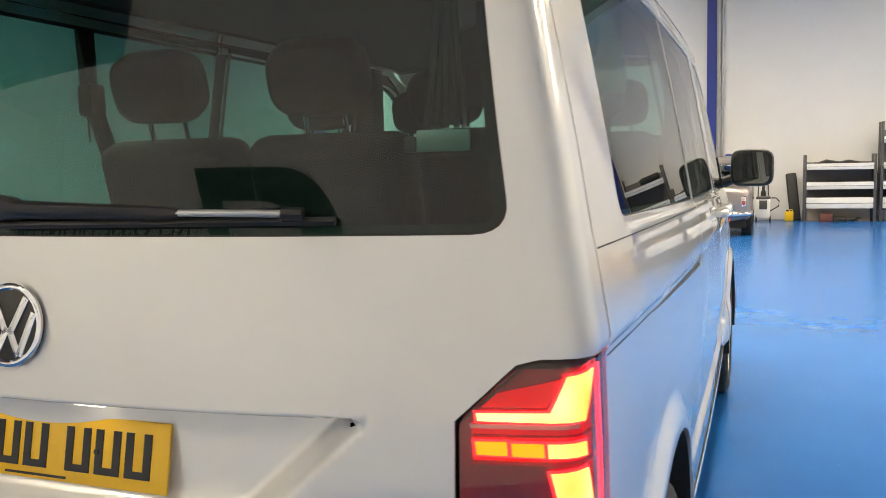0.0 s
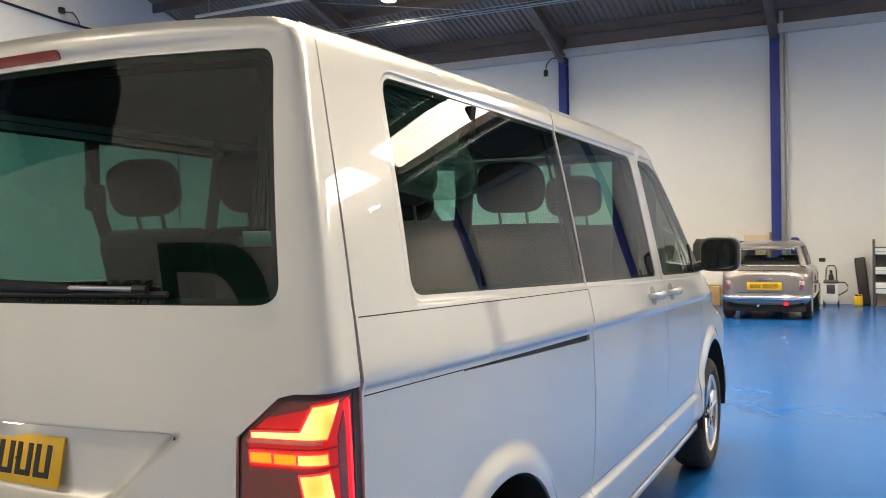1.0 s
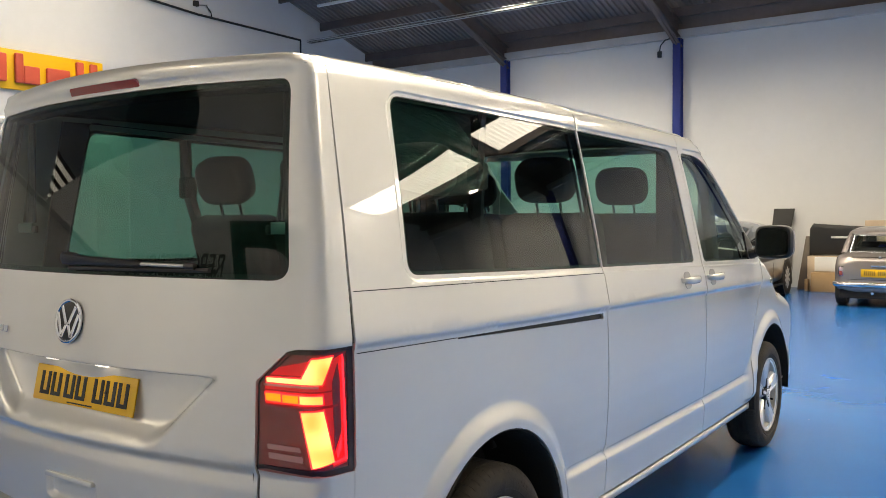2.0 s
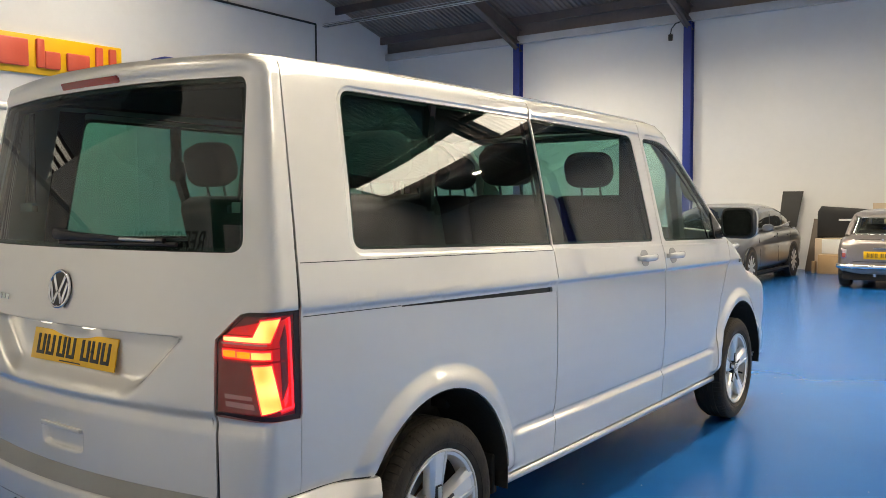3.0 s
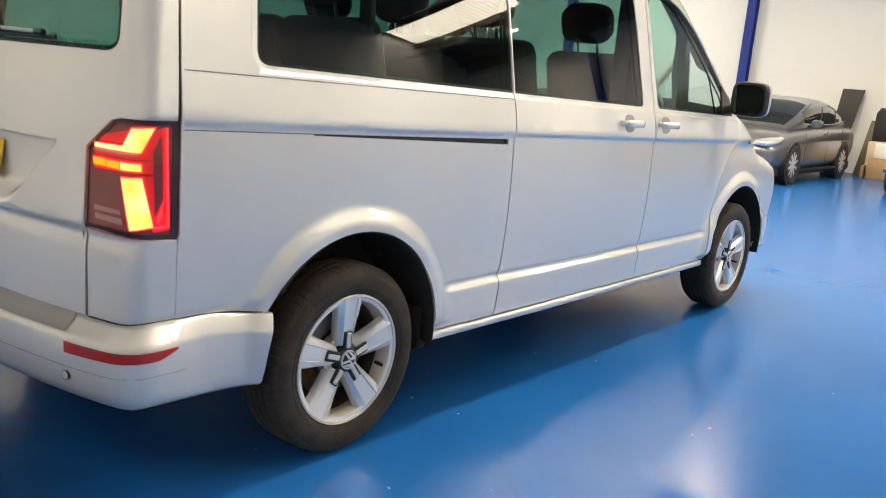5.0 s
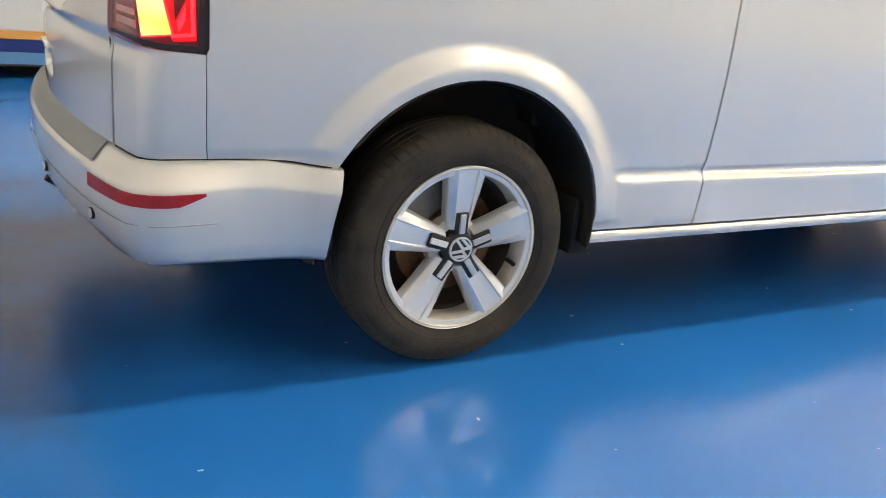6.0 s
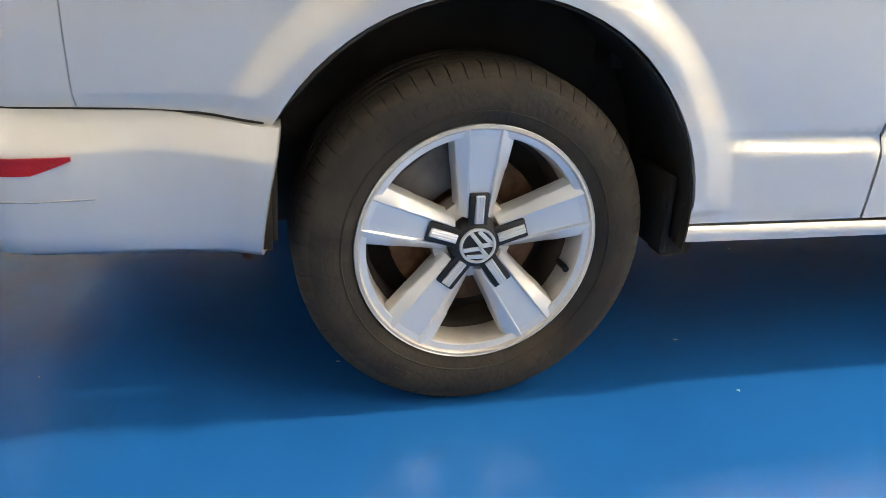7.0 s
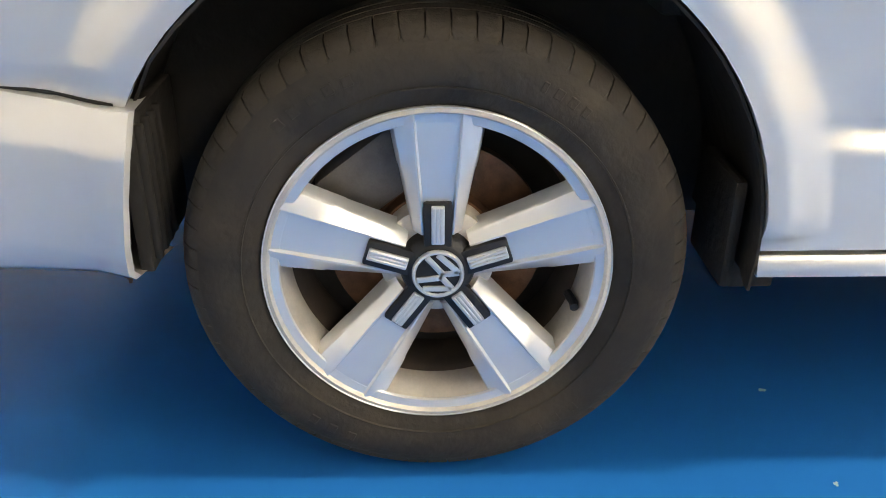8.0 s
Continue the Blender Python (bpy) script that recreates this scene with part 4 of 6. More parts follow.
# rear bumper
BP = [(-0.10, 0.352, 0.3), (-0.01, 0.348, 0.0), (0.018, 0.362, 0.55), (0.040, 0.400, 0.85), (0.049, 0.47, 1.0), (0.050, 0.535, 1.0), (0.047, 0.548, 1.0), (0.036, 0.556, 0.9), (0.008, 0.590, 0.4), (-0.004, 0.601, 0.0), (-0.05, 0.603, 0.0)]


def bumper_at(u, off, z, lift=0.0):
    P, N = on_skin(lambda p: van_skin(np.column_stack([p[:, 0], p[:, 1], np.full(len(p), 0.63)])), wrap, [(u, 0.63)])
    n = np.array([N[0][0], N[0][1], 0])
    n /= np.linalg.norm(n)
    th = min(max((abs(u) - A0) / R0, 0), math.pi / 2)
    k = 0.30 + 0.70 * math.cos(th) ** 1.2
    o = off * (k if off > 0 else 1) + lift
    y = P[0][1]
    fl = 0.012 * (1 - float(step01(np.array(abs(y)), 0.40, 0.56))) if abs(u) > 1.0 else 0
    p = P[0] + n * (o + fl)
    return Vector((p[0], p[1], z))


us = sorted({round(v, 4) for v in list(np.linspace(0, 0.62, 12)) + list(np.linspace(0.62, 1.05, 22)) + list(np.linspace(1.05, U(-0.398), 10))})
us = [-u for u in us[::-1]][:-1] + us
bm = bmesh.new()
grid = []
for u in us:
    end = U(-0.398)
    row = []
    for o, z, _ in BP:
        uu = u
        if abs(u) > end - 0.10:
            uu = math.copysign(abs(u) - (0.0 if z < 0.45 else 0.0) + 0.03 * (z - 0.35) / 0.25 * (abs(u) - end + 0.10) / 0.10, u)
        drop = 0.020 * float(step01(np.array(abs(u)), U(-0.58), U(-0.40))) * float(step01(np.array(z), 0.44, 0.60))
        row.append(bm.verts.new(bumper_at(uu, o, z - drop)))
    grid.append(row)
for a, b in zip(grid, grid[1:]):
    for k in range(len(BP) - 1):
        bm.faces.new((a[k], a[k + 1], b[k + 1], b[k]))
for row, sgn in ((grid[0], 1), (grid[-1], -1)):
    tuck = [bm.verts.new(v.co + Vector((0.012 * sgn, 0.004, 0))) for v in row]
    for k in range(len(row) - 1):
        bm.faces.new((row[k], row[k + 1], tuck[k + 1], tuck[k]))
bmesh.ops.recalc_face_normals(bm, faces=bm.faces)
bumper = part("rear_bumper", bm, PAINT, van, smooth=50)


def bumper_patch(name, edges, mat, lift, label="", fold=0.004):
    """A strip on the bumper: edges are (u, low z, high z)."""
    zs = np.array([b[1] for b in BP[1:10]])
    os = np.array([b[0] for b in BP[1:10]])
    bm = bmesh.new()
    rows = []
    for u, z0, z1 in edges:
        cells = [z0 + (z1 - z0) * k / 4 for k in range(5)]
        rows.append([bm.verts.new(bumper_at(u, float(np.interp(z, zs, os)), z, lift)) for z in cells])
    for a, b in zip(rows, rows[1:]):
        for k in range(4):
            bm.faces.new((a[k], a[k + 1], b[k + 1], b[k]))
    bmesh.ops.recalc_face_normals(bm, faces=bm.faces)
    bmesh.ops.solidify(bm, geom=bm.faces[:], thickness=fold)
    return part(name, bm, mat, bumper, label, 40)


for s in (1, -1):
    us2 = np.linspace(0.70, 0.925, 16)
    bumper_patch("reflector", [(s * u, 0.501 + 0.004 * k / 15 + 0.022 * max(0, k - 12) / 3, 0.533) for k, u in enumerate(us2)], REFLEX, 0.005, "red reflector strip")
    bumper_patch("bumper_groove", [(s * u, 0.4572, 0.4590) for u in np.linspace(0.0, 0.95, 40)], PAD, 0.0022, fold=0.002)
# grey tread on the step
bm = bmesh.new()
rows = []
for u in np.linspace(-0.69, 0.69, 32):
    rows.append([bm.verts.new(bumper_at(u, o, z) + Vector((0, 0, 0.0035))) for o, z in ((-0.012, 0.604), (0.004, 0.597), (0.020, 0.578), (0.034, 0.561), (0.042, 0.554))])
for a, b in zip(rows, rows[1:]):
    for k in range(4):
        bm.faces.new((a[k], a[k + 1], b[k + 1], b[k]))
bmesh.ops.recalc_face_normals(bm, faces=bm.faces)
part("step_tread", bm, PAD, bumper, "grey textured step cover")
for s in (1, -1):
    for u in (0.25, 0.70):
        p = bumper_at(s * u, 0.049, 0.43)
        q = bumper_at(s * u, 0.049 + 0.05, 0.43)
        d = (q - p).normalized()
        m = Matrix.Translation(p + d * 0.000) @ d.to_track_quat("Z", "Y").to_matrix().to_4x4()
        bm = lathe(bmesh.new(), [(-0.01, 0.0125), (0.0015, 0.0125), (0.003, 0.0105), (0.003, 0.004)], 20, "z")
        bmesh.ops.transform(bm, matrix=m, verts=bm.verts)
        part("parking_sensor", bm, PAINT, bumper)
        bm = lathe(bmesh.new(), [(-0.01, 0.0145), (0.0012, 0.0145), (0.0014, 0.0125), (-0.01, 0.0125)], 20, "z", close=True)
        bmesh.ops.transform(bm, matrix=m, verts=bm.verts)
        part("sensor_ring", bm, SEAL, bumper)

# rear lamps
LAMP = rounded([(0.724, 0.862, 0.008), (EDGE - 0.001, 0.846, 0.004), (EDGE - 0.001, 1.168, 0.012), (0.793, 1.169, 0.022), (0.726, 1.087, 0.012)])
LAMP = shrunk(LAMP, -0.0022)


def lp(x, y):
    """A place on the lamp from a drawing of it 330 wide and 435 high."""
    return 0.725 + (x - 140) / 330 * 0.200, 1.166 - (y - 150) / 435 * 0.314


for flip, _ in BOTH:
    lamp = part("tail_lamp", sheet(van_skin, wrap, LAMP, [], 0.02, off=-0.0105, flange=0.02, flip=flip, mat=REDLENS, name="lamp_base"), None, van, "lit red tail lamp cluster")
    L = lambda *ps: [lp(*p) for p in ps]  # noqa: E731
    shapes = [
        ("lit_field", L((176, 232), (205, 205), (318, 178), (286, 232)), REDGLOW, -0.0076),
        ("lit_field", L((158, 262), (412, 266), (414, 348), (160, 344)), REDGLOW, -0.0080),
        ("lit_field", L((352, 266), (396, 180), (440, 166), (452, 560), (396, 566), (362, 356)), REDGLOW, -0.0080),
        ("dark_field", L((392, 262), (414, 196), (420, 250), (424, 440), (400, 505)), REDLENS, -0.0056),
        ("light_bar", L((168, 243), (292, 242), (322, 174), (390, 170), (354, 262), (170, 257)), EMBER, -0.0008),
        ("light_bar", L((290, 360), (358, 356), (392, 542), (325, 553)), EMBER, -0.0008),
        ("light_edge", L((426, 170), (434, 170), (446, 546), (392, 553), (392, 543), (436, 537)), EMBERD, -0.0022),
        ("light_edge", L((404, 510), (424, 455), (422, 500), (408, 535)), EMBERD, -0.0040),
        ("light_block", L((165, 298), (219, 298), (221, 325), (168, 323)), AMBER, -0.0008),
        ("light_block", L((227, 301), (280, 302), (281, 328), (229, 326)), AMBER, -0.0008),
        ("light_block", L((286, 302), (355, 303), (356, 330), (287, 329)), EMBER, -0.0008),
        ("clear_strip", L((155, 263), (345, 266), (345, 276), (157, 272)), PALE, -0.0046),
        ("reverse_light", L((170, 478), (284, 483), (288, 500), (172, 497)), PALE, -0.0046),
        ("reverse_light", L((174, 508), (292, 514), (296, 537), (177, 530)), PALE, -0.0046),
        ("lamp_rib", L((160, 284), (400, 288), (400, 292), (160, 289)), REFLEX, -0.0046),
        ("lamp_rib", L((160, 336), (410, 340), (410, 348), (160, 343)), REFLEX, -0.0046),
    ]
    for nm, poly, mt, off in list(shapes):
        if mt in (EMBER, AMBER):
            shapes.append(("light_rim", shrunk(poly, -0.0032), EMBERD, off - 0.0035))
    for nm, poly, mt, off in shapes:
        part(nm, sheet(van_skin, wrap, poly, [], 0.02, off=off, flange=0.0022, flip=flip, mat=mt, name=nm), None, lamp)
    c = part("lamp_cover", sheet(van_skin, wrap, shrunk(LAMP, 0.0005), [], 0.02, off=0.002, flange=0.006, flip=flip, mat=LENS, name="lamp_cover"), None, lamp, "clear lamp cover")
    c.visible_shadow = False


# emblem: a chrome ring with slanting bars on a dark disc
def emblem(parent, m, r, bright, wide):
    def put(name, bm, mat, label=""):
        bmesh.ops.transform(bm, matrix=m, verts=bm.verts)
        return part(name, bm, mat, parent, label, 40)
    base = put("emblem", lathe(bmesh.new(), [(-0.004, r * 0.97), (0.002, r * 0.97), (0.004, r * 0.90), (0.0035, 0.002)], 40, "z"), BLACKP, "round emblem with chrome ring")
    b = base
    bm = lathe(bmesh.new(), [(0.0, r), (0.005, r), (0.007, r * 0.96), (0.007, r * 0.89), (0.004, r * 0.84), (0.0, r * 0.84)], 48, "z", close=True)
    bmesh.ops.transform(bm, matrix=m, verts=bm.verts)
    part("emblem_ring", bm, bright, b, smooth=40)
    w = wide * r
    for x0, y0, x1, y1 in ((-0.52, 0.66, -0.06, -0.20), (0.52, 0.66, 0.06, -0.20), (-0.78, 0.32, -0.36, -0.72), (0.78, 0.32, 0.36, -0.72), (-0.36, -0.72, -0.02, -0.06), (0.36, -0.72, 0.02, -0.06)):
        d = Vector((x1 - x0, y1 - y0)).normalized()
        n = Vector((-d.y, d.x)) * w / r
        pts = [(x0 + n.x, y0 + n.y), (x1 + n.x, y1 + n.y), (x1 - n.x, y1 - n.y), (x0 - n.x, y0 - n.y)]
        bm = prism(bmesh.new(), [(a * r, c * r) for a, c in pts], "z", 0.002, 0.0065, bevel=0.0008)
        bmesh.ops.transform(bm, matrix=m, verts=bm.verts)
        part("emblem_bar", bm, bright, b)


def on_rear(x, z, lift=0.0):
    P, N = on_skin(van_skin, wrap, [(x, z)])
    p, n = Vector(P[0]), Vector(N[0])
    up = (Vector((0, 0, 1)) - n * n.z).normalized()
    side = up.cross(n)
    m = Matrix((side, up, n)).transposed().to_4x4()
    return Matrix.Translation(p + n * lift) @ m


emblem(tailgate, on_rear(0, 1.205, 0.004), 0.067, CHROME, 0.1)

# number plate, tilted with its recess: plain bars stand for the characters
P0 = Vector((0, -0.8935, 0.9945))
pm = Matrix.Translation(P0) @ pose(0, 0, 0, 78, 0, 0)
plate = part("number_plate", boxed(-0.26, -0.0555, -0.003, 0.26, 0.0555, 0.003, bevel=0.002, m=pm), YELLOW, tailgate, "yellow rear number plate")
x = -0.225
for w in (0.05, 0.05, 0.0, 0.05, 0.05, 0.018, 0.05, 0.05, 0.05):
    if w > 0.03:
        for k in (0, 1):
            part("character_bar", boxed(x + k * (w - 0.015), -0.036, 0.003, x + k * (w - 0.015) + 0.015, 0.036, 0.0045, m=pm), INK, plate)
        part("character_bar", boxed(x + 0.015, -0.036, 0.003, x + w - 0.015, -0.024, 0.0045, m=pm), INK, plate)
    x += w + 0.0105
part("maker_line", boxed(-0.07, -0.050, 0.003, 0.06, -0.046, 0.004, m=pm), INK, plate)
part("plate_screw", lathe(bmesh.new(), [(0.0, 0.006), (0.003, 0.005)], 12, "z"), INK, plate).matrix_basis = pm @ pose(0.12, 0, 0.003)
for xx in (-0.13, 0.13):
    m = Matrix.Translation((xx, -0.905, 1.083))
    part("plate_light", boxed(-0.03, -0.014, -0.006, 0.03, 0.014, 0.002, bevel=0.003, m=m), LEDW, tailgate, "small plate light")
# latch pull lip
part("latch_lip", boxed(-0.122, -0.008, -0.010, 0.122, 0.016, 0.006, bevel=0.004, m=Matrix.Translation((0, -0.946, 0.735))), PAINT, tailgate, "painted latch pull")
# model script stands as plain chrome bars
for k in range(9):
    mm = on_rear(-0.665 + k * 0.034, 1.155, 0.002)
    part("script_bar", boxed(-0.013, -0.010, 0, 0.013, 0.010 if k else 0.016, 0.003, bevel=0.001, m=mm), CHROME, tailgate)

# rear wiper
def on_glass(x, z, lift):
    P, N = on_skin(van_skin, wrap, [(x, z)])
    return Vector(P[0] + N[0] * lift)


bm = bmesh.new()
rows = []
for x, z, h, lift in ((-0.060, 1.384, 0.010, 0.010), (-0.045, 1.388, 0.019, 0.034), (0.0, 1.388, 0.019, 0.038), (0.02, 1.385, 0.014, 0.034), (0.15, 1.382, 0.012, 0.032), (0.28, 1.379, 0.010, 0.030), (0.313, 1.378, 0.008, 0.027)):
    c = on_glass(x, z, 0.0)
    n = (on_glass(x, z, 1.0) - c).normalized()
    rows.append([bm.verts.new(c + n * l + Vector((0, 0, h * k))) for k, l in ((-1, 0.006), (-1, lift * 0.8), (-0.5, lift), (0.5, lift), (1, lift * 0.8), (1, 0.006))])
for r0, r1 in zip(rows, rows[1:]):
    for k in range(6):
        bm.faces.new((r0[k], r0[(k + 1) % 6], r1[(k + 1) % 6], r1[k]))
bm.faces.new(rows[0])
bm.faces.new(rows[-1])
bmesh.ops.recalc_face_normals(bm, faces=bm.faces)
wiper = part("rear_wiper", bm, BLACKP, tailgate, "black rear wiper arm", 40)
part("wiper_rod", tube(bmesh.new(), [on_glass(0.31, 1.378, 0.022), on_glass(0.39, 1.377, 0.021), on_glass(0.475, 1.376, 0.018)], 0.0055, 8), PALEROD, wiper, "pale metal rod", 60)
part("rod_end", tube(bmesh.new(), [on_glass(0.474, 1.376, 0.018), on_glass(0.505, 1.375, 0.016)], 0.010, 8), BLACKP, wiper)
part("wiper_blade", tube(bmesh.new(), [on_glass(x, 1.362 + 0.004 * math.sin(3 * x), 0.008) for x in np.linspace(-0.03, 0.55, 14)], 0.007, 6), SEAL, wiper)

# underbody, wells
part("floor_pan", boxed(-0.78, -0.74, 0.34, 0.78, -0.46, 0.48), DARK, van)
part("floor_pan", boxed(-0.62, -0.46, 0.33, 0.62, 0.46, 0.60), DARK, van)
part("floor_pan", boxed(-0.86, 0.46, 0.31, 0.86, 2.94, 0.45), DARK, van)
part("floor_pan", boxed(-0.62, 2.94, 0.33, 0.62, 3.9, 0.60), DARK, van)
part("cabin_floor", boxed(-0.60, -0.68, 0.60, 0.60, 3.2, 0.64), TRIM, van)
for s in (1, -1):
    for c in (0.0, 3.4):
        bm = bmesh.new()
        pr = [(-8 + 196 * k / 30) for k in range(31)]
        ro = [[bm.verts.new((s * xx, c + rr_ * math.cos(radians(a)), 0.385 + rr_ * math.sin(radians(a)))) for xx, rr_ in ((0.944 if c or a < 146 else 0.90, 0.4235), (0.925 if c or a < 146 else 0.89, 0.4255), (0.88, 0.437), (0.62, 0.442))] for a in pr]
        for a, b in zip(ro, ro[1:]):
            for k in range(3):
                bm.faces.new((a[k], a[k + 1], b[k + 1], b[k]))
        bmesh.ops.recalc_face_normals(bm, faces=bm.faces)
        bmesh.ops.solidify(bm, geom=bm.faces[:], thickness=0.004)
        part("wheel_liner", bm, DARK, van, "black wheel arch liner", 60)
        part("liner_wall", boxed(s * 0.60, c - 0.45, 0.30, s * 0.63, c + 0.45, 0.88), DARK, van)
# ribbed liner and mud flap by the rear wheel
for s in (1, -1):
    part("liner_flap", boxed(s * 0.70, -0.400, 0.345, s * 0.905, -0.380, 0.56, bevel=0.004), DARK, van)
    for k in range(4):
        part("liner_rib", boxed(s * (0.80 + 0.028 * k), -0.381, 0.36, s * (0.812 + 0.028 * k), -0.370, 0.55, bevel=0.003), DARK, van)
    part("front_flap", boxed(s * 0.74, 0.400, 0.295, s * 0.885, 0.42, 0.46, bevel=0.008), DARK, van)
    part("jack_point", boxed(s * 0.78, 0.43, 0.27, s * 0.84, 0.50, 0.33, bevel=0.005), DARK, van)
part("exhaust", tube(bmesh.new(), [(-0.45, -0.3, 0.30), (-0.45, -0.6, 0.30), (-0.45, -0.76, 0.26)], 0.03, 12), DARK, van)
part("tow_eye", tube(bmesh.new(), [(0.0, -0.80, 0.32), (0.0, -0.93, 0.31), (0.0, -0.96, 0.335)], 0.02, 10), DARK, van)
part("axle", tube(bmesh.new(), [(-0.75, 0, 0.335), (0.75, 0, 0.335)], 0.05, 10), DARK, van)
part("axle", tube(bmesh.new(), [(-0.75, 3.4, 0.335), (0.75, 3.4, 0.335)], 0.05, 10), DARK, van)

# door mirrors
MIRROR = material("mirror_silver", (0.14, 0.15, 0.15), 0.01, 1.0)
for s in (1, -1):
    at_m = Matrix.Translation((s * 1.053, 3.0, 1.352)) @ pose(0, 0, 0, 0, 0, s * -6)
    bm = loft(bmesh.new(), [(-0.040, 0.104, -0.094, 0.094, 4.5), (-0.030, 0.109, -0.099, 0.099, 4.5), (0.0, 0.110, -0.100, 0.100, 4.2)], 40)
    bmesh.ops.transform(bm, matrix=at_m, verts=bm.verts)
    mir = part("door_mirror", bm, BLACKP, van, "black door mirror with a silver shell", 60)
    bm = loft(bmesh.new(), [(0.0005, 0.1115, -0.1015, 0.1015, 4.2), (0.03, 0.109, -0.099, 0.099, 4), (0.06, 0.094, -0.086, 0.088, 3.6), (0.08, 0.06, -0.055, 0.06, 3)], 40)
    bmesh.ops.transform(bm, matrix=at_m, verts=bm.verts)
    part("mirror_shell", bm, PAINT, mir, "silver painted shell", 60)
    bm = prism(bmesh.new(), rounded([(-0.094, -0.083, 0.05), (0.094, -0.083, 0.05), (0.094, 0.083, 0.06), (-0.094, 0.083, 0.05)]), "y", -0.0435, -0.039)
    bmesh.ops.transform(bm, matrix=at_m, verts=bm.verts)
    part("mirror_glass", bm, MIRROR, mir)
    part("mirror_arm", tube(bmesh.new(), [(s * 0.86, 3.02, 1.27), (s * 0.92, 3.02, 1.28), (s * 0.99, 3.02, 1.31)], 0.030, 10), BLACKP, mir)
    part("corner_trim", sheet(van_skin, wrap, rounded(side_poly([(2.98, 1.246, 0.01), (3.13, 1.242, 0.01), (3.10, 1.34, 0.02), (2.97, 1.42, 0.02)])), [], 0.04, off=0.003, flange=0.01, flip=s < 0, mat=BLACKP, name="corner_trim"), None, van)


# ---- wheels ----
def wheel(at_m, label):
    w = thing("wheel", label, "", at_m)
    w.parent = van
    R = 0.345
    bm = lathe(bmesh.new(), [(-0.09, 0.235), (-0.098, 0.26), (-0.100, 0.30), (-0.092, 0.322), (-0.076, 0.332), (-0.04, 0.3390), (0.04, 0.3390), (0.080, 0.3345), (0.097, 0.325), (0.1060, 0.311), (0.1105, 0.295), (0.1085, 0.27), (0.101, 0.248), (0.094, 0.236), (0.06, 0.222), (-0.06, 0.222)], 96, "x", close=True)
    tyre = part("tyre", bm, TYRE, w, "dusty black tyre", 60)
    # tread blocks on the shoulder
    me = None
    for k in range(68):
        a = 2 * math.pi * k / 68
        if me is None:
            b = bmesh.new()      # runs over the shoulder on to the sidewall
            ring = [[b.verts.new((x, s_ * (0.0138 + dz), r)) for s_ in (-1, 1)] for x, r, dz in ((0.050, 0.3435, 0.0008), (0.078, 0.3412, 0.0008), (0.0905, 0.3335, 0.0006), (0.0985, 0.3255, 0.0002), (0.1015, 0.3175, -0.0020))]
            foot = [[b.verts.new((x, s_ * 0.0150, r)) for s_ in (-1, 1)] for x, r in ((0.048, 0.334), (0.076, 0.331), (0.088, 0.325), (0.094, 0.318), (0.096, 0.313))]
            for i in range(4):
                b.faces.new((ring[i][0], ring[i + 1][0], ring[i + 1][1], ring[i][1]))
                for j in (0, 1):
                    b.faces.new((ring[i][j], ring[i + 1][j], foot[i + 1][j], foot[i][j]))
            for i in (0, 4):
                b.faces.new((ring[i][0], ring[i][1], foot[i][1], foot[i][0]))
            bmesh.ops.recalc_face_normals(b, faces=b.faces)
            me = mesh_of(b, "tread_block", TYRE, 40)
        o = new("tread_block", me)
        o.parent = tyre
        o.matrix_basis = Matrix.Rotation(a, 4, "X")
    for x0, x1 in ((-0.055, -0.02), (-0.012, 0.012), (0.018, 0.046)):
        part("tread_rib", lathe(bmesh.new(), [(x0, 0.337), (x0, 0.344), (x1, 0.344), (x1, 0.337)], 96, "x", close=True), TYRE, tyre)
    for a0, w0 in ((52, 0.010), (56, 0.012), (60, 0.012), (64, 0.008), (112, 0.014), (117, 0.014), (122, 0.010), (127, 0.014), (132, 0.014), (232, 0.014), (238, 0.014), (244, 0.014), (300, 0.012), (306, 0.012), (312, 0.012)):
        part("raised_mark", boxed(0.1085, -w0 / 2, 0.285, 0.1112, w0 / 2, 0.299, bevel=0.001, seg=1, m=Matrix.Rotation(radians(a0 - 90), 4, "X")), TYRE, tyre)
    for rr_ in (0.262,):
        part("sidewall_line", lathe(bmesh.new(), [(0.104 if rr_ > 0.3 else 0.1045, rr_ - 0.002), (0.1055 if rr_ > 0.3 else 0.108, rr_ - 0.001), (0.1055 if rr_ > 0.3 else 0.108, rr_ + 0.001), (0.102, rr_ + 0.002)], 96, "x", close=True), TYRE, tyre)
    # rim
    rim = part("rim", lathe(bmesh.new(), [(-0.09, 0.20), (-0.09, 0.232), (-0.08, 0.236), (0.094, 0.236), (0.099, 0.234), (0.100, 0.229), (0.0975, 0.2275), (0.088, 0.2205), (0.072, 0.213), (0.03, 0.207), (0.022, 0.208)], 96, "x", close=True), ALLOYD, w, "silver alloy rim", 50)
    part("inner_barrel", lathe(bmesh.new(), [(0.030, 0.2065), (0.018, 0.199), (-0.08, 0.197), (-0.08, 0.206), (0.024, 0.207)], 96, "x", close=True), DUST, rim, "inner barrel dark with brake dust", 50)
    part("rim_edge", lathe(bmesh.new(), [(0.092, 0.2368), (0.0995, 0.2364), (0.1003, 0.2354), (0.0995, 0.2344), (0.0962, 0.2338), (0.0925, 0.2140), (0.0895, 0.2125), (0.086, 0.214), (0.086, 0.234)], 128, "x", close=True), ALLOY, rim, "bright outer lip", 40)
    xf = 0.094
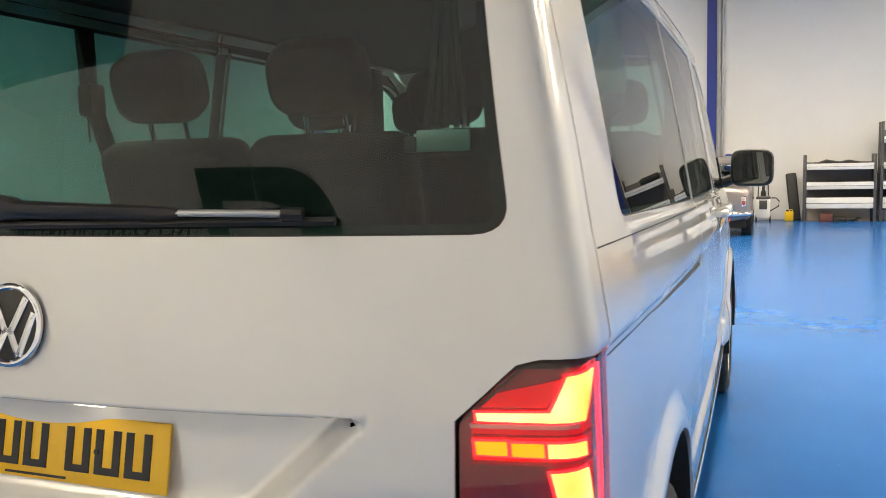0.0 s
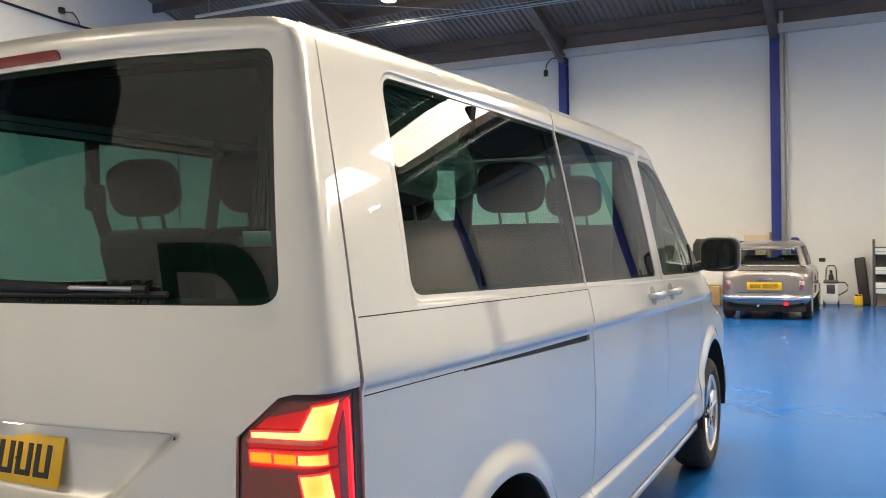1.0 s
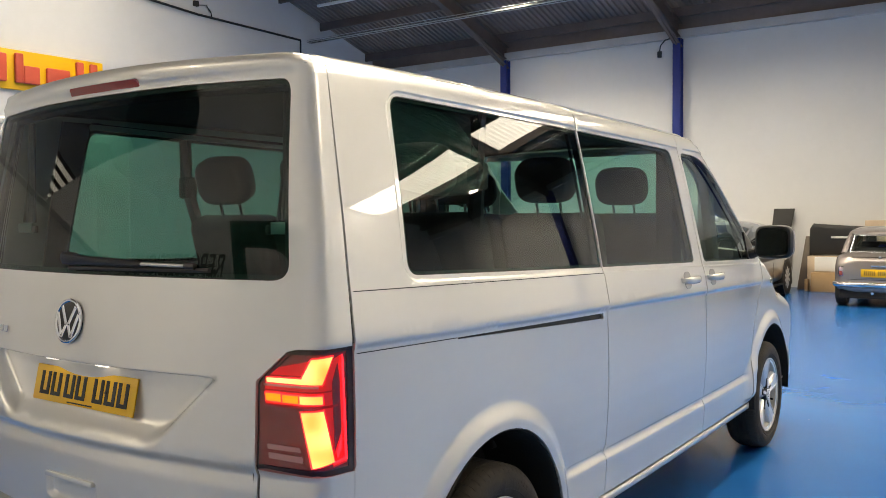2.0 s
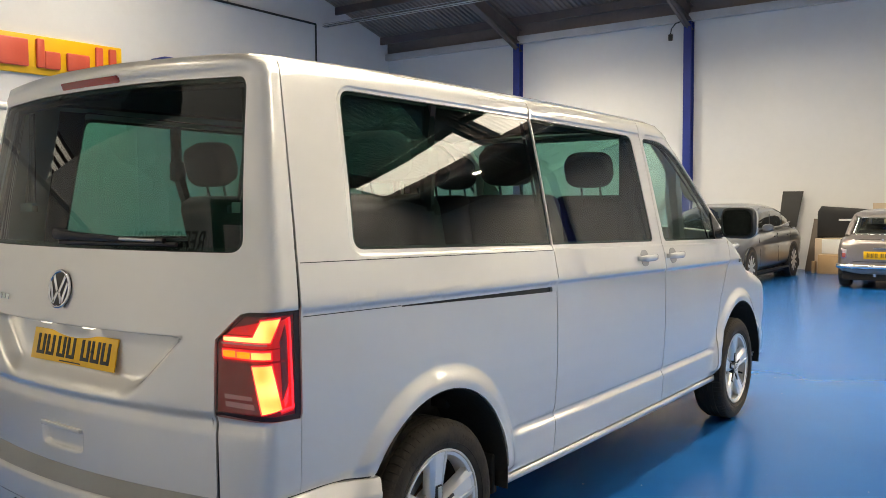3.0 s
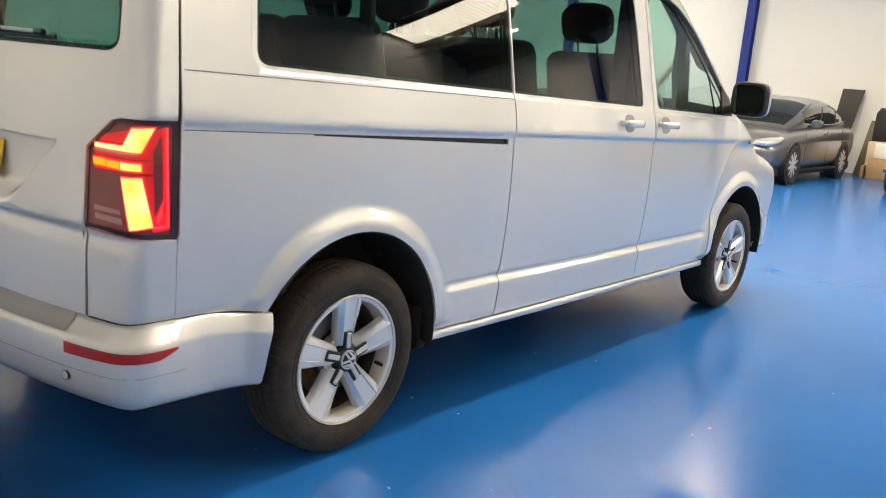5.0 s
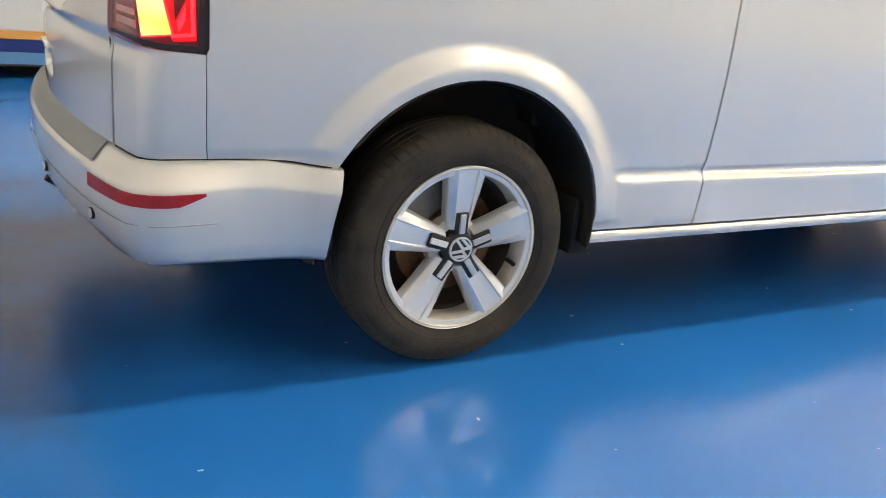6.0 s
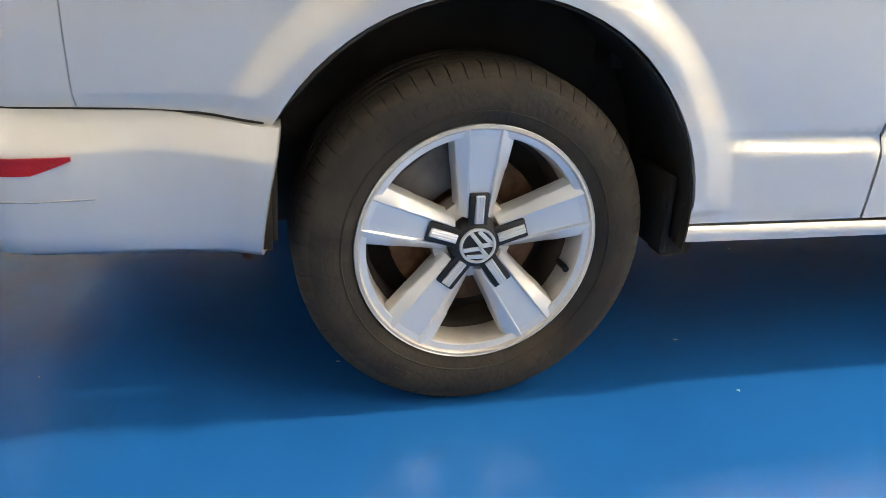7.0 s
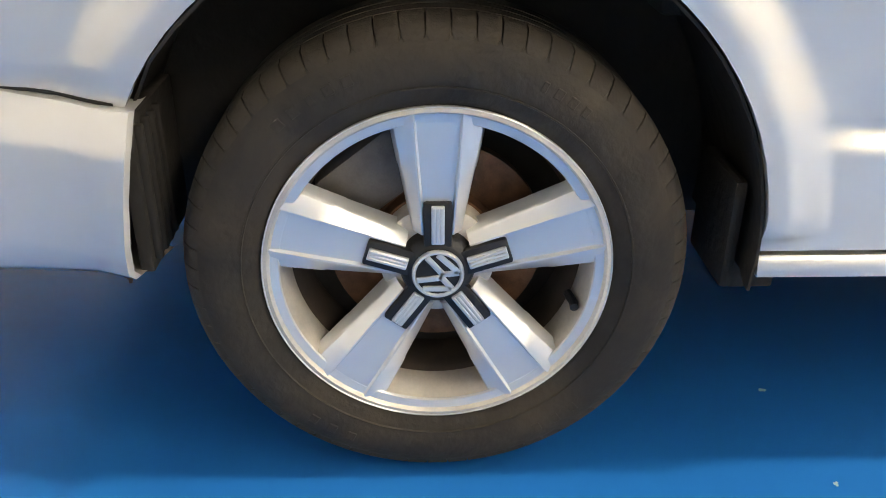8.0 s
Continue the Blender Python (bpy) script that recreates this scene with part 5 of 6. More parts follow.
    for k in range(5):
        a = radians(90 + 72 * k)
        rot = Matrix.Rotation(a - math.pi / 2, 4, "X")
        # cross section from one edge to the other: flank, raised rib, sunken face, rib, flank
        bm = bmesh.new()
        rings = []
        for t in np.linspace(0, 1, 15):
            r = 0.052 + (0.2336 - 0.052) * t
            hw = 0.033 + (0.0625 - 0.033) * t
            fw = 0.0165 + 0.0125 * t
            dish = 0.0055 if 0.12 < t < 0.97 else 0.003
            xc = xf - 0.016 * (1 - t) ** 1.5 + (0.004 if t < 0.95 else 0.003)
            fl = 0.034 + 0.012 * (1 - t)
            sec = [(-hw - 0.004, xc - fl), (-hw, xc - 0.016), (-hw + 0.003, xc - 0.011), (-fw - 0.005, xc), (-fw - 0.0025, xc), (-fw, xc - dish), (fw, xc - dish), (fw + 0.0025, xc), (fw + 0.005, xc), (hw - 0.003, xc - 0.011), (hw, xc - 0.016), (hw + 0.004, xc - fl)]
            rings.append([bm.verts.new((xx, yy, math.sqrt(max(r * r - (yy * 0.9) ** 2, 0.0001)) if t > 0.5 else r)) for yy, xx in sec])
        for r0, r1 in zip(rings, rings[1:]):
            for j in range(11):
                bm.faces.new((r0[j], r0[j + 1], r1[j + 1], r1[j]))
        bm.faces.new(rings[0])
        bm.faces.new(rings[-1])
        bmesh.ops.recalc_face_normals(bm, faces=bm.faces)
        bmesh.ops.transform(bm, matrix=rot, verts=bm.verts)
        sp = part("spoke", bm, ALLOY, rim, "", 28)
        bm = boxed(xf - 0.022, -0.0190, 0.030, xf - 0.004, 0.0190, 0.102, bevel=0.003, m=rot)
        part("hub_arm", bm, BLACKP, rim, "black hub cover arm")
        bm = boxed(xf - 0.006, -0.0088, 0.043, xf + 0.0005, 0.0088, 0.0985, bevel=0.0015, m=rot)
        for dy in (-0.0052, 0.0, 0.0052):
            box(bm, xf - 0.001, dy - 0.0019, 0.0445, xf + 0.0025, dy + 0.0019, 0.097, bevel=0.0008, m=rot, seg=1)
        part("hub_bar", bm, ALLOY, rim, "bright grooved bar on the hub cover")
    part("hub_cover", lathe(bmesh.new(), [(0.03, 0.056), (0.074, 0.052), (0.088, 0.046), (0.092, 0.036), (0.091, 0.002)], 40, "x"), BLACKP, rim, "black hub cover", 50)
    part("dust_shield", lathe(bmesh.new(), [(-0.045, 0.05), (-0.045, 0.199), (-0.052, 0.199), (-0.052, 0.05)], 48, "x", close=True), DARK, w, "dark dust shield", 40)
    hub = part("hub", lathe(bmesh.new(), [(-0.05, 0.085), (0.055, 0.08), (0.062, 0.06)], 40, "x"), ALLOYD, rim)
    disc = part("brake_disc", lathe(bmesh.new(), [(-0.02, 0.09), (-0.02, 0.155), (0.002, 0.155), (0.002, 0.09), (0.02, 0.085), (0.02, 0.07)], 64, "x", close=True), BRAKE, w, "rusty brake disc", 40)
    bm = boxed(-0.05, -0.075, 0.095, 0.03, 0.075, 0.188, bevel=0.018, m=Matrix.Rotation(radians(38), 4, "X"))
    part("brake_caliper", bm, CALIPER, w, "grey dusty brake caliper")
    part("valve", tube(bmesh.new(), [(0.045, 0.188, -0.062), (0.066, 0.194, -0.066), (0.078, 0.193, -0.067)], 0.0065, 10), BLACKP, rim)
    m = Matrix.Translation((0.093, 0, 0)) @ Matrix(((0, 0, 1), (1, 0, 0), (0, 1, 0))).to_4x4() @ pose(0, 0, 0, 0, 0, 68)
    emblem(rim, m, 0.0355, ALLOY, 0.115)
    return w


for s in (1, -1):
    for c in (0.0, 3.4):
        wheel(Matrix.Translation((s * 0.822, c, 0.344)) @ (pose(0, 0, 0, 0, 0, 180) if s < 0 else Matrix()), "wheel with five-spoke silver alloy rim")


# ---- seats ----
def seat(x, y, wide=0.5, rot=0):
    s = new("seat")
    s.parent = van
    s.matrix_basis = pose(x, y, 0.64)
    tagged(s, "dark fabric seat")
    part("cushion", boxed(-wide / 2, -0.02, 0.28, wide / 2, 0.50, 0.44, bevel=0.05, seg=3), FABRIC, s, smooth=180)
    m = Matrix.Translation((0, 0.0, 0.40)) @ pose(0, 0, 0, 14)
    part("backrest", boxed(-wide / 2, -0.07, 0.0, wide / 2, 0.07, 0.50, bevel=0.06, seg=3, m=m), FABRIC, s, smooth=180)
    hr = loft(bmesh.new(), [(-0.055, 0.115, 0.575, 0.735, 3.0), (-0.045, 0.135, 0.558, 0.752, 3.2), (0.0, 0.145, 0.548, 0.762, 3.4), (0.045, 0.135, 0.558, 0.752, 3.2), (0.055, 0.115, 0.575, 0.735, 3.0)], 32)
    bmesh.ops.transform(hr, matrix=m, verts=hr.verts)
    part("headrest", hr, FABRIC, s, smooth=60)
    for xx in (-0.06, 0.06):
        part("headrest_post", tube(bmesh.new(), [m @ Vector((xx, 0, 0.46)), m @ Vector((xx, 0, 0.60))], 0.007, 8), CHROME, s)
    part("seat_base", boxed(-wide / 2 + 0.06, 0.04, 0.0, wide / 2 - 0.06, 0.42, 0.28, bevel=0.01), TRIM, s)


for y, xs in ((0.28, (-0.52, 0.0, 0.52)), (1.25, (-0.52, 0.0, 0.52)), (2.2, (-0.48, 0.48))):
    for xx in xs:
        seat(xx, y, 0.5)
part("dashboard", boxed(-0.80, 2.85, 0.95, 0.80, 3.35, 1.17, bevel=0.06, seg=3), TRIM, van, "black dashboard")
bm = bmesh.new()
lathe(bm, [(-0.014, 0.185), (0, 0.2), (0.014, 0.185), (0, 0.172)], 32, "z", close=True)
bmesh.ops.transform(bm, matrix=Matrix.Translation((0.42, 2.78, 1.20)) @ pose(0, 0, 0, 60), verts=bm.verts)
part("steering_wheel", bm, BLACKP, van, "black steering wheel", 60)
for s in (1, -1):
    part("pillar_trim", boxed(s * 0.70, 1.96, 1.2, s * 0.80, 2.10, 1.9, bevel=0.02), TRIM, van)
    part("seat_belt", tube(bmesh.new(), [(s * 0.78, 0.12, 1.86), (s * 0.775, 0.12, 1.66), (s * 0.70, 0.20, 1.25), (s * 0.66, 0.3, 1.0)], 0.028, 6), TRIM, van)
    for k in range(5):      # webbing gathered in folds beside the tailgate
        part("belt_fold", tube(bmesh.new(), [(s * (0.640 + 0.006 * k), -0.665, 1.86), (s * (0.640 + 0.008 * k), -0.668, 1.66), (s * (0.622 + 0.017 * k), -0.680, 1.50)], 0.0055, 6), SEAL, van)
    part("belt_clip", boxed(s * 0.612, -0.700, 1.463, s * 0.700, -0.690, 1.497, bevel=0.003, m=Matrix.Translation((0, 0, 0))), GALV, van, "pale metal belt clip")
    part("belt_knob", boxed(s * 0.590, -0.700, 1.462, s * 0.611, -0.684, 1.488, bevel=0.005), BLACKP, van)
    part("belt_anchor", boxed(s * 0.745, 0.09, 1.60, s * 0.80, 0.16, 1.70, bevel=0.015), TRIM, van)


# ---- things round the hall ----
CARDB = material("cardboard", (0.42, 0.27, 0.14), 0.85, bump=0.1, scale=30, vary=0.12, vary_scale=4)
CARDP = material("pale_cardboard", (0.55, 0.43, 0.32), 0.8, vary=0.1, vary_scale=4)
WHITEP = material("white_enamel", (0.72, 0.72, 0.71), 0.35, 0, 0.3, vary=0.05, vary_scale=4)
GREYS = material("grey_rack_steel", (0.09, 0.09, 0.095), 0.5, 0.3, vary=0.15, vary_scale=4)
BLKPL = material("black_moulding", (0.014, 0.014, 0.015), 0.55, bump=0.15, scale=60, vary=0.2, vary_scale=6)
BRONZE = material("bronze_paint", (0.27, 0.238, 0.23), 0.3, 0.6, 1.0, vary=0.05, vary_scale=2)
GRAPH = material("graphite_paint", (0.16, 0.165, 0.18), 0.28, 0.6, 1.0, vary=0.05, vary_scale=2)
SMOKE = glass("car_glass", (0.75, 0.82, 0.80), 1.5)
DARKG = material("dark_car_glass", (0.015, 0.02, 0.022), 0.05, 0, 1.0)
HEADL = material("headlight", (0.6, 0.62, 0.64), 0.12, 0.5, 1.0, bump=0.4, scale=40)
ORANGE = material("orange_stripe", (0.75, 0.36, 0.10), 0.4, vary=0.05)
NAVY = material("navy_stripe", (0.015, 0.035, 0.19), 0.4, vary=0.05)
SKYB = material("sky_stripe", (0.10, 0.27, 0.50), 0.4, vary=0.05)
YBOARD = material("sign_yellow", (0.80, 0.44, 0.015), 0.45, vary=0.06, vary_scale=1)
RBLOCK = material("sign_red", (0.62, 0.09, 0.05), 0.45, vary=0.08, vary_scale=2)
WOOD = material("timber", (0.33, 0.21, 0.11), 0.75, vary=0.2, vary_scale=6)


def slab(pts, d):
    """A thin pane through corner points."""
    bm = bmesh.new()
    f = bm.faces.new([bm.verts.new(p) for p in pts])
    bmesh.ops.solidify(bm, geom=[f], thickness=d)
    return bm


# dark tone gives the rim disc the shade behind the spokes
WELL = material("shaded_wheel_well", (0.06, 0.058, 0.055), 0.6, 0.3, vary=0.2)


def small_wheel(parent, x, y, r, w, rim, spokes):
    sg = 1 if x > 0 else -1
    h = new("wheel")
    h.parent = parent
    h.matrix_basis = Matrix.Translation((x, y, r)) @ (pose(0, 0, 0, 0, 0, 180) if sg < 0 else Matrix())
    part("tyre", lathe(bmesh.new(), [(-w, r * 0.7), (-w, r * 0.94), (-w * 0.8, r), (-0.03, r), (-0.005, r * 0.95), (0, r * 0.85), (-0.01, r * 0.68), (-0.05, r * 0.66)], 40, "x", close=True), TYRE, h, "", 50)
    m = part("rim", lathe(bmesh.new(), [(-0.012, r * 0.69), (-0.004, r * 0.68), (-0.01, r * 0.62), (-0.06, r * 0.60), (-0.06, r * 0.2)], 40, "x"), WELL, h, "", 50)
    for k in range(spokes):
        part("spoke", boxed(-0.03, -r * 0.075, r * 0.10, -0.008, r * 0.075, r * 0.66, bevel=0.006, m=Matrix.Rotation(2 * math.pi * k / spokes, 4, "X")), rim, m)
    part("hub_cap", lathe(bmesh.new(), [(-0.04, r * 0.18), (-0.008, r * 0.16), (-0.004, r * 0.10)], 20, "x"), rim, m)


# small classic saloon, its back to the room
mini = thing("classic_car", "small bronze-grey classic saloon with chrome bumper, parked by the wall", "car", pose(0.185, 13.12, 0))
body = part("body", loft(bmesh.new(), [(0.0, 0.56, 0.32, 0.74, 3.5), (0.02, 0.63, 0.27, 0.80, 4), (0.10, 0.69, 0.22, 0.86, 4.5), (0.30, 0.72, 0.19, 0.915, 5), (0.8, 0.725, 0.18, 0.93, 5), (2.0, 0.725, 0.18, 0.93, 5), (2.45, 0.71, 0.2, 0.90, 4.5), (2.85, 0.67, 0.25, 0.84, 4), (2.98, 0.6, 0.32, 0.74, 3.5)], 40), BRONZE, mini, "", 60)
part("roof", loft(bmesh.new(), [(0.40, 0.42, 1.19, 1.22, 3), (0.46, 0.50, 1.175, 1.255, 3), (0.62, 0.535, 1.165, 1.30, 3), (1.1, 0.545, 1.16, 1.335, 3), (1.6, 0.53, 1.165, 1.32, 3), (1.85, 0.47, 1.18, 1.25, 3)], 32), BRONZE, mini, "", 60)
for s in (1, -1):
    part("rear_pillar", tube(bmesh.new(), [(s * 0.585, 0.28, 0.88), (s * 0.545, 0.40, 1.06), (s * 0.49, 0.52, 1.22)], 0.045, 8), BRONZE, mini)
    part("front_pillar", tube(bmesh.new(), [(s * 0.58, 2.10, 0.90), (s * 0.50, 1.80, 1.22)], 0.025, 8), BRONZE, mini)
    part("door_pillar", tube(bmesh.new(), [(s * 0.61, 1.15, 0.90), (s * 0.53, 1.15, 1.22)], 0.025, 8), BRONZE, mini)
    g = part("side_window", slab([(s * 0.60, 0.45, 0.91), (s * 0.60, 2.05, 0.91), (s * 0.51, 1.80, 1.20), (s * 0.51, 0.55, 1.20)], 0.004), SMOKE, mini)
    g.visible_shadow = False
    lampm = part("tail_lamp", boxed(s * 0.535, -0.012, 0.50, s * 0.625, 0.06, 0.68, bevel=0.03, seg=3), CHROME, mini, "upright chrome-edged tail lamp", 60)
    part("lens", boxed(s * 0.552, -0.020, 0.52, s * 0.608, 0.0, 0.60, bevel=0.008), material("tail_red", (0.3, 0.05, 0.04), 0.2, 0, 1.0) if "tail_red" not in bpy.data.materials else bpy.data.materials["tail_red"], lampm)
    part("lens", boxed(s * 0.552, -0.020, 0.605, s * 0.608, 0.0, 0.665, bevel=0.008), PALE, lampm)
    part("over_rider", boxed(s * 0.42, -0.075, 0.33, s * 0.45, -0.03, 0.43, bevel=0.012), CHROME, mini)
    part("door_mirror", boxed(s * 0.75, 1.72, 0.92, s * 0.86, 1.76, 0.99, bevel=0.015), BLKPL, mini)
g = part("rear_window", slab([(-0.50, 0.29, 0.90), (0.50, 0.29, 0.90), (0.43, 0.46, 1.185), (-0.43, 0.46, 1.185)], 0.004), SMOKE, mini, "clear rear window with chrome surround")
g.visible_shadow = False
part("window_trim", tube(bmesh.new(), [(-0.50, 0.275, 0.905), (0.50, 0.275, 0.905), (0.435, 0.445, 1.185), (-0.435, 0.445, 1.185), (-0.50, 0.275, 0.905)], 0.010, 6), CHROME, g)
g = part("windscreen", slab([(-0.56, 2.12, 0.90), (0.56, 2.12, 0.90), (0.47, 1.84, 1.19), (-0.47, 1.84, 1.19)], 0.004), SMOKE, mini)
g.visible_shadow = False
for x in (-0.28, 0.30):
    part("seat_back", boxed(x - 0.21, 1.25, 0.75, x + 0.21, 1.36, 1.06, bevel=0.04), BLKPL, mini)
part("seat_back", boxed(-0.5, 0.62, 0.70, 0.5, 0.74, 0.98, bevel=0.05), BLKPL, mini)
part("cover", boxed(-0.15, 0.85, 0.90, 0.22, 1.15, 1.02, bevel=0.04), COLP, mini, "blue cloth on the seat")
part("rear_bumper", tube(bmesh.new(), [(-0.70, 0.16, 0.38), (-0.66, 0.0, 0.38), (-0.5, -0.045, 0.38), (0.5, -0.045, 0.38), (0.66, 0.0, 0.38), (0.70, 0.16, 0.38)], 0.042, 10), CHROME, mini, "chrome rear bumper", 60)
part("boot_seam", tube(bmesh.new(), [(-0.42, 0.055, 0.83), (-0.46, 0.012, 0.68), (-0.44, 0.0, 0.46), (0.44, 0.0, 0.46), (0.46, 0.012, 0.68), (0.42, 0.055, 0.83), (-0.42, 0.055, 0.83)], 0.005, 5), SEAL, mini)
part("boot_handle", boxed(-0.13, -0.028, 0.672, 0.13, 0.01, 0.70, bevel=0.01), CHROME, mini)
part("boot_lock", lathe(bmesh.new(), [(-0.03, 0.02), (0.0, 0.022), (0.01, 0.02)], 16, "y", at=(0, 0.06, 0.83)), CHROME, mini)
pl = part("number_plate", boxed(-0.275, -0.03, 0.505, 0.275, -0.018, 0.635, bevel=0.004), YELLOW, mini, "yellow number plate")
for k in range(7):
    xx = -0.225 + k * 0.06 + (0.03 if k > 2 else 0)
    part("character_bar", boxed(xx, -0.033, 0.535, xx + 0.014, -0.03, 0.605), INK, pl)
    part("character_bar", boxed(xx + 0.028, -0.033, 0.535, xx + 0.042, -0.03, 0.605), INK, pl)
part("fog_lamp", boxed(0.30, -0.02, 0.25, 0.37, 0.02, 0.30, bevel=0.012), glow("fog_red", (1.0, 0.03, 0.03), 0.8), mini, "small red lit lamp under the bumper")
part("exhaust", tube(bmesh.new(), [(-0.1, 0.2, 0.24), (-0.1, -0.04, 0.24)], 0.025, 10), CHROME, mini)
part("underside", boxed(-0.62, 0.05, 0.14, 0.62, 2.9, 0.3, bevel=0.03), DARK, mini)
for x, y in ((0.715, 0.46), (-0.715, 0.46), (0.715, 2.48), (-0.715, 2.48)):
    small_wheel(mini, x, y, 0.26, 0.17, ALLOY, 8)

# graphite hatchback facing the room
CAB = [(0.98, 0.70, 0.80, 0.925, 3), (1.4, 0.75, 0.80, 1.13, 3.4), (1.9, 0.745, 0.8, 1.345, 3.4), (2.35, 0.73, 0.8, 1.425, 3.4), (3.0, 0.715, 0.8, 1.43, 3.4), (3.6, 0.695, 0.8, 1.345, 3.4), (4.15, 0.66, 0.8, 1.17, 3.2), (4.55, 0.60, 0.8, 1.0, 3)]


def cab_at(y):
    return [float(np.interp(y, [c[0] for c in CAB], [c[i] for c in CAB])) for i in (1, 2, 3, 4)]


def cab_side(outline, s, lift):
    """A pane on the flank of the cabin, from (y, z) pairs below and above."""
    bm = bmesh.new()
    rows = []
    for y, z0, z1 in outline:
        w, lo, hi, p = cab_at(y)
        row = []
        for k in range(5):
            z = min(z0 + (z1 - z0) * k / 4, hi - 0.03)
            u = abs((z - (lo + hi) / 2) / ((hi - lo) / 2))
            row.append(bm.verts.new((s * (w * max(1 - u ** p, 0.0) ** (1 / p) + lift), y, z)))
        rows.append(row)
    for r0, r1 in zip(rows, rows[1:]):
        for k in range(4):
            bm.faces.new((r0[k], r0[k + 1], r1[k + 1], r1[k]))
    bmesh.ops.recalc_face_normals(bm, faces=bm.faces)
    bmesh.ops.solidify(bm, geom=bm.faces[:], thickness=-0.004)
    return bm


def cab_top(y0, y1, wide, lift):
    """A pane over the cabin from y0 to y1."""
    bm = bmesh.new()
    rows = []
    for y in np.linspace(y0, y1, 9):
        w, lo, hi, p = cab_at(y)
        rows.append([bm.verts.new((x * w * wide, y, (lo + hi) / 2 + (hi - lo) / 2 * (1 - abs(x * wide) ** p) ** (1 / p) + lift)) for x in np.linspace(-1, 1, 13)])
    for r0, r1 in zip(rows, rows[1:]):
        for k in range(12):
            bm.faces.new((r0[k], r0[k + 1], r1[k + 1], r1[k]))
    bmesh.ops.recalc_face_normals(bm, faces=bm.faces)
    bmesh.ops.solidify(bm, geom=bm.faces[:], thickness=-0.004)
    return bm


hat = thing("hatchback_car", "graphite grey five-door hatchback parked nose out by the wall", "car", pose(-2.63, 11.55, 0))
part("body", loft(bmesh.new(), [(0.0, 0.50, 0.30, 0.58, 2.6), (0.06, 0.66, 0.23, 0.665, 3), (0.25, 0.80, 0.19, 0.74, 3.4), (0.6, 0.885, 0.18, 0.82, 3.8), (1.1, 0.905, 0.17, 0.90, 4.2), (1.8, 0.905, 0.17, 0.945, 4.4), (2.8, 0.905, 0.17, 0.97, 4.4), (3.7, 0.90, 0.18, 1.00, 4.2), (4.3, 0.86, 0.22, 1.02, 3.8), (4.6, 0.78, 0.28, 0.98, 3.4), (4.72, 0.68, 0.36, 0.90, 3)], 56), GRAPH, hat, "", 60)
part("cabin", loft(bmesh.new(), CAB, 48), GRAPH, hat, "", 60)
part("windscreen", cab_top(1.06, 1.93, 0.86, 0.004), DARKG, hat, "dark windscreen", 60)
part("rear_screen", cab_top(3.62, 4.42, 0.82, 0.004), DARKG, hat, "dark rear screen", 60)
for s in (1, -1):
    part("side_window", cab_side([(1.62, 1.00, 1.16), (1.9, 0.99, 1.27), (2.2, 0.985, 1.335), (2.52, 0.985, 1.36)], s, 0.004), DARKG, hat, "dark side window", 60)
    part("side_window", cab_side([(2.60, 0.985, 1.36), (3.0, 0.99, 1.36), (3.4, 1.0, 1.315)], s, 0.004), DARKG, hat, "dark side window", 60)
    part("side_window", cab_side([(3.47, 1.0, 1.30), (3.7, 1.02, 1.25), (3.95, 1.06, 1.14)], s, 0.004), DARKG, hat, "dark quarter window", 60)
    part("window_trim", tube(bmesh.new(), [(s * 0.745, 1.6, 0.985), (s * 0.735, 2.5, 0.975), (s * 0.715, 3.4, 0.99), (s * 0.69, 3.95, 1.045)], 0.008, 6), CHROME, hat)
    bm = loft(bmesh.new(), [(0.05, 0.04, 0.63, 0.68, 2.5), (0.12, 0.12, 0.60, 0.705, 2.5), (0.30, 0.13, 0.615, 0.745, 2.5), (0.52, 0.06, 0.68, 0.775, 2.5)], 20)
    for v in bm.verts:
        v.co.x += s * (0.60 + 0.40 * (v.co.y - 0.1))
    part("headlight", bm, HEADL, hat, "clear headlight", 60)
    part("fog_recess", boxed(s * 0.46, -0.005, 0.34, s * 0.66, 0.2, 0.45, bevel=0.04, seg=3), BLKPL, hat)
    bm = loft(bmesh.new(), [(1.42, 0.075, 0.955, 1.055, 3), (1.46, 0.10, 0.945, 1.07, 3), (1.52, 0.085, 0.955, 1.06, 3), (1.56, 0.04, 0.98, 1.03, 3)], 20)
    for v in bm.verts:
        v.co.x += s * 1.02
    part("door_mirror", bm, GRAPH, hat, "", 60)
    part("mirror_stalk", tube(bmesh.new(), [(s * 0.86, 1.5, 0.95), (s * 0.95, 1.49, 0.985)], 0.02, 6), BLKPL, hat)
    for y, z in ((2.56, 0.93), (1.42, 0.88), (3.42, 0.95)):
        part("door_seam", tube(bmesh.new(), [(s * 0.904, y, 0.35), (s * 0.907, y, 0.60), (s * 0.88, y, z - 0.05)], 0.004, 5), SEAL, hat)
    for y in (2.40, 3.26):
        part("door_handle", boxed(s * 0.885, y - 0.09, 0.815, s * 0.912, y + 0.09, 0.84, bevel=0.008), GRAPH, hat)
    part("sill_trim", boxed(s * 0.87, 1.3, 0.20, s * 0.905, 3.3, 0.24, bevel=0.008), BLKPL, hat)
    for y in (0.92, 3.62):
        part("wheel_arch", lathe(bmesh.new(), [(s * 0.80, 0.36), (s * 0.906, 0.36), (s * 0.906, 0.30), (s * 0.80, 0.30)], 36, "x", at=(0, y, 0.33), close=True), BLKPL, hat)
        small_wheel(hat, s * 0.918, y, 0.325, 0.2, ALLOY, 10)
part("grille", boxed(-0.40, -0.012, 0.28, 0.40, 0.1, 0.42, bevel=0.03), BLKPL, hat)
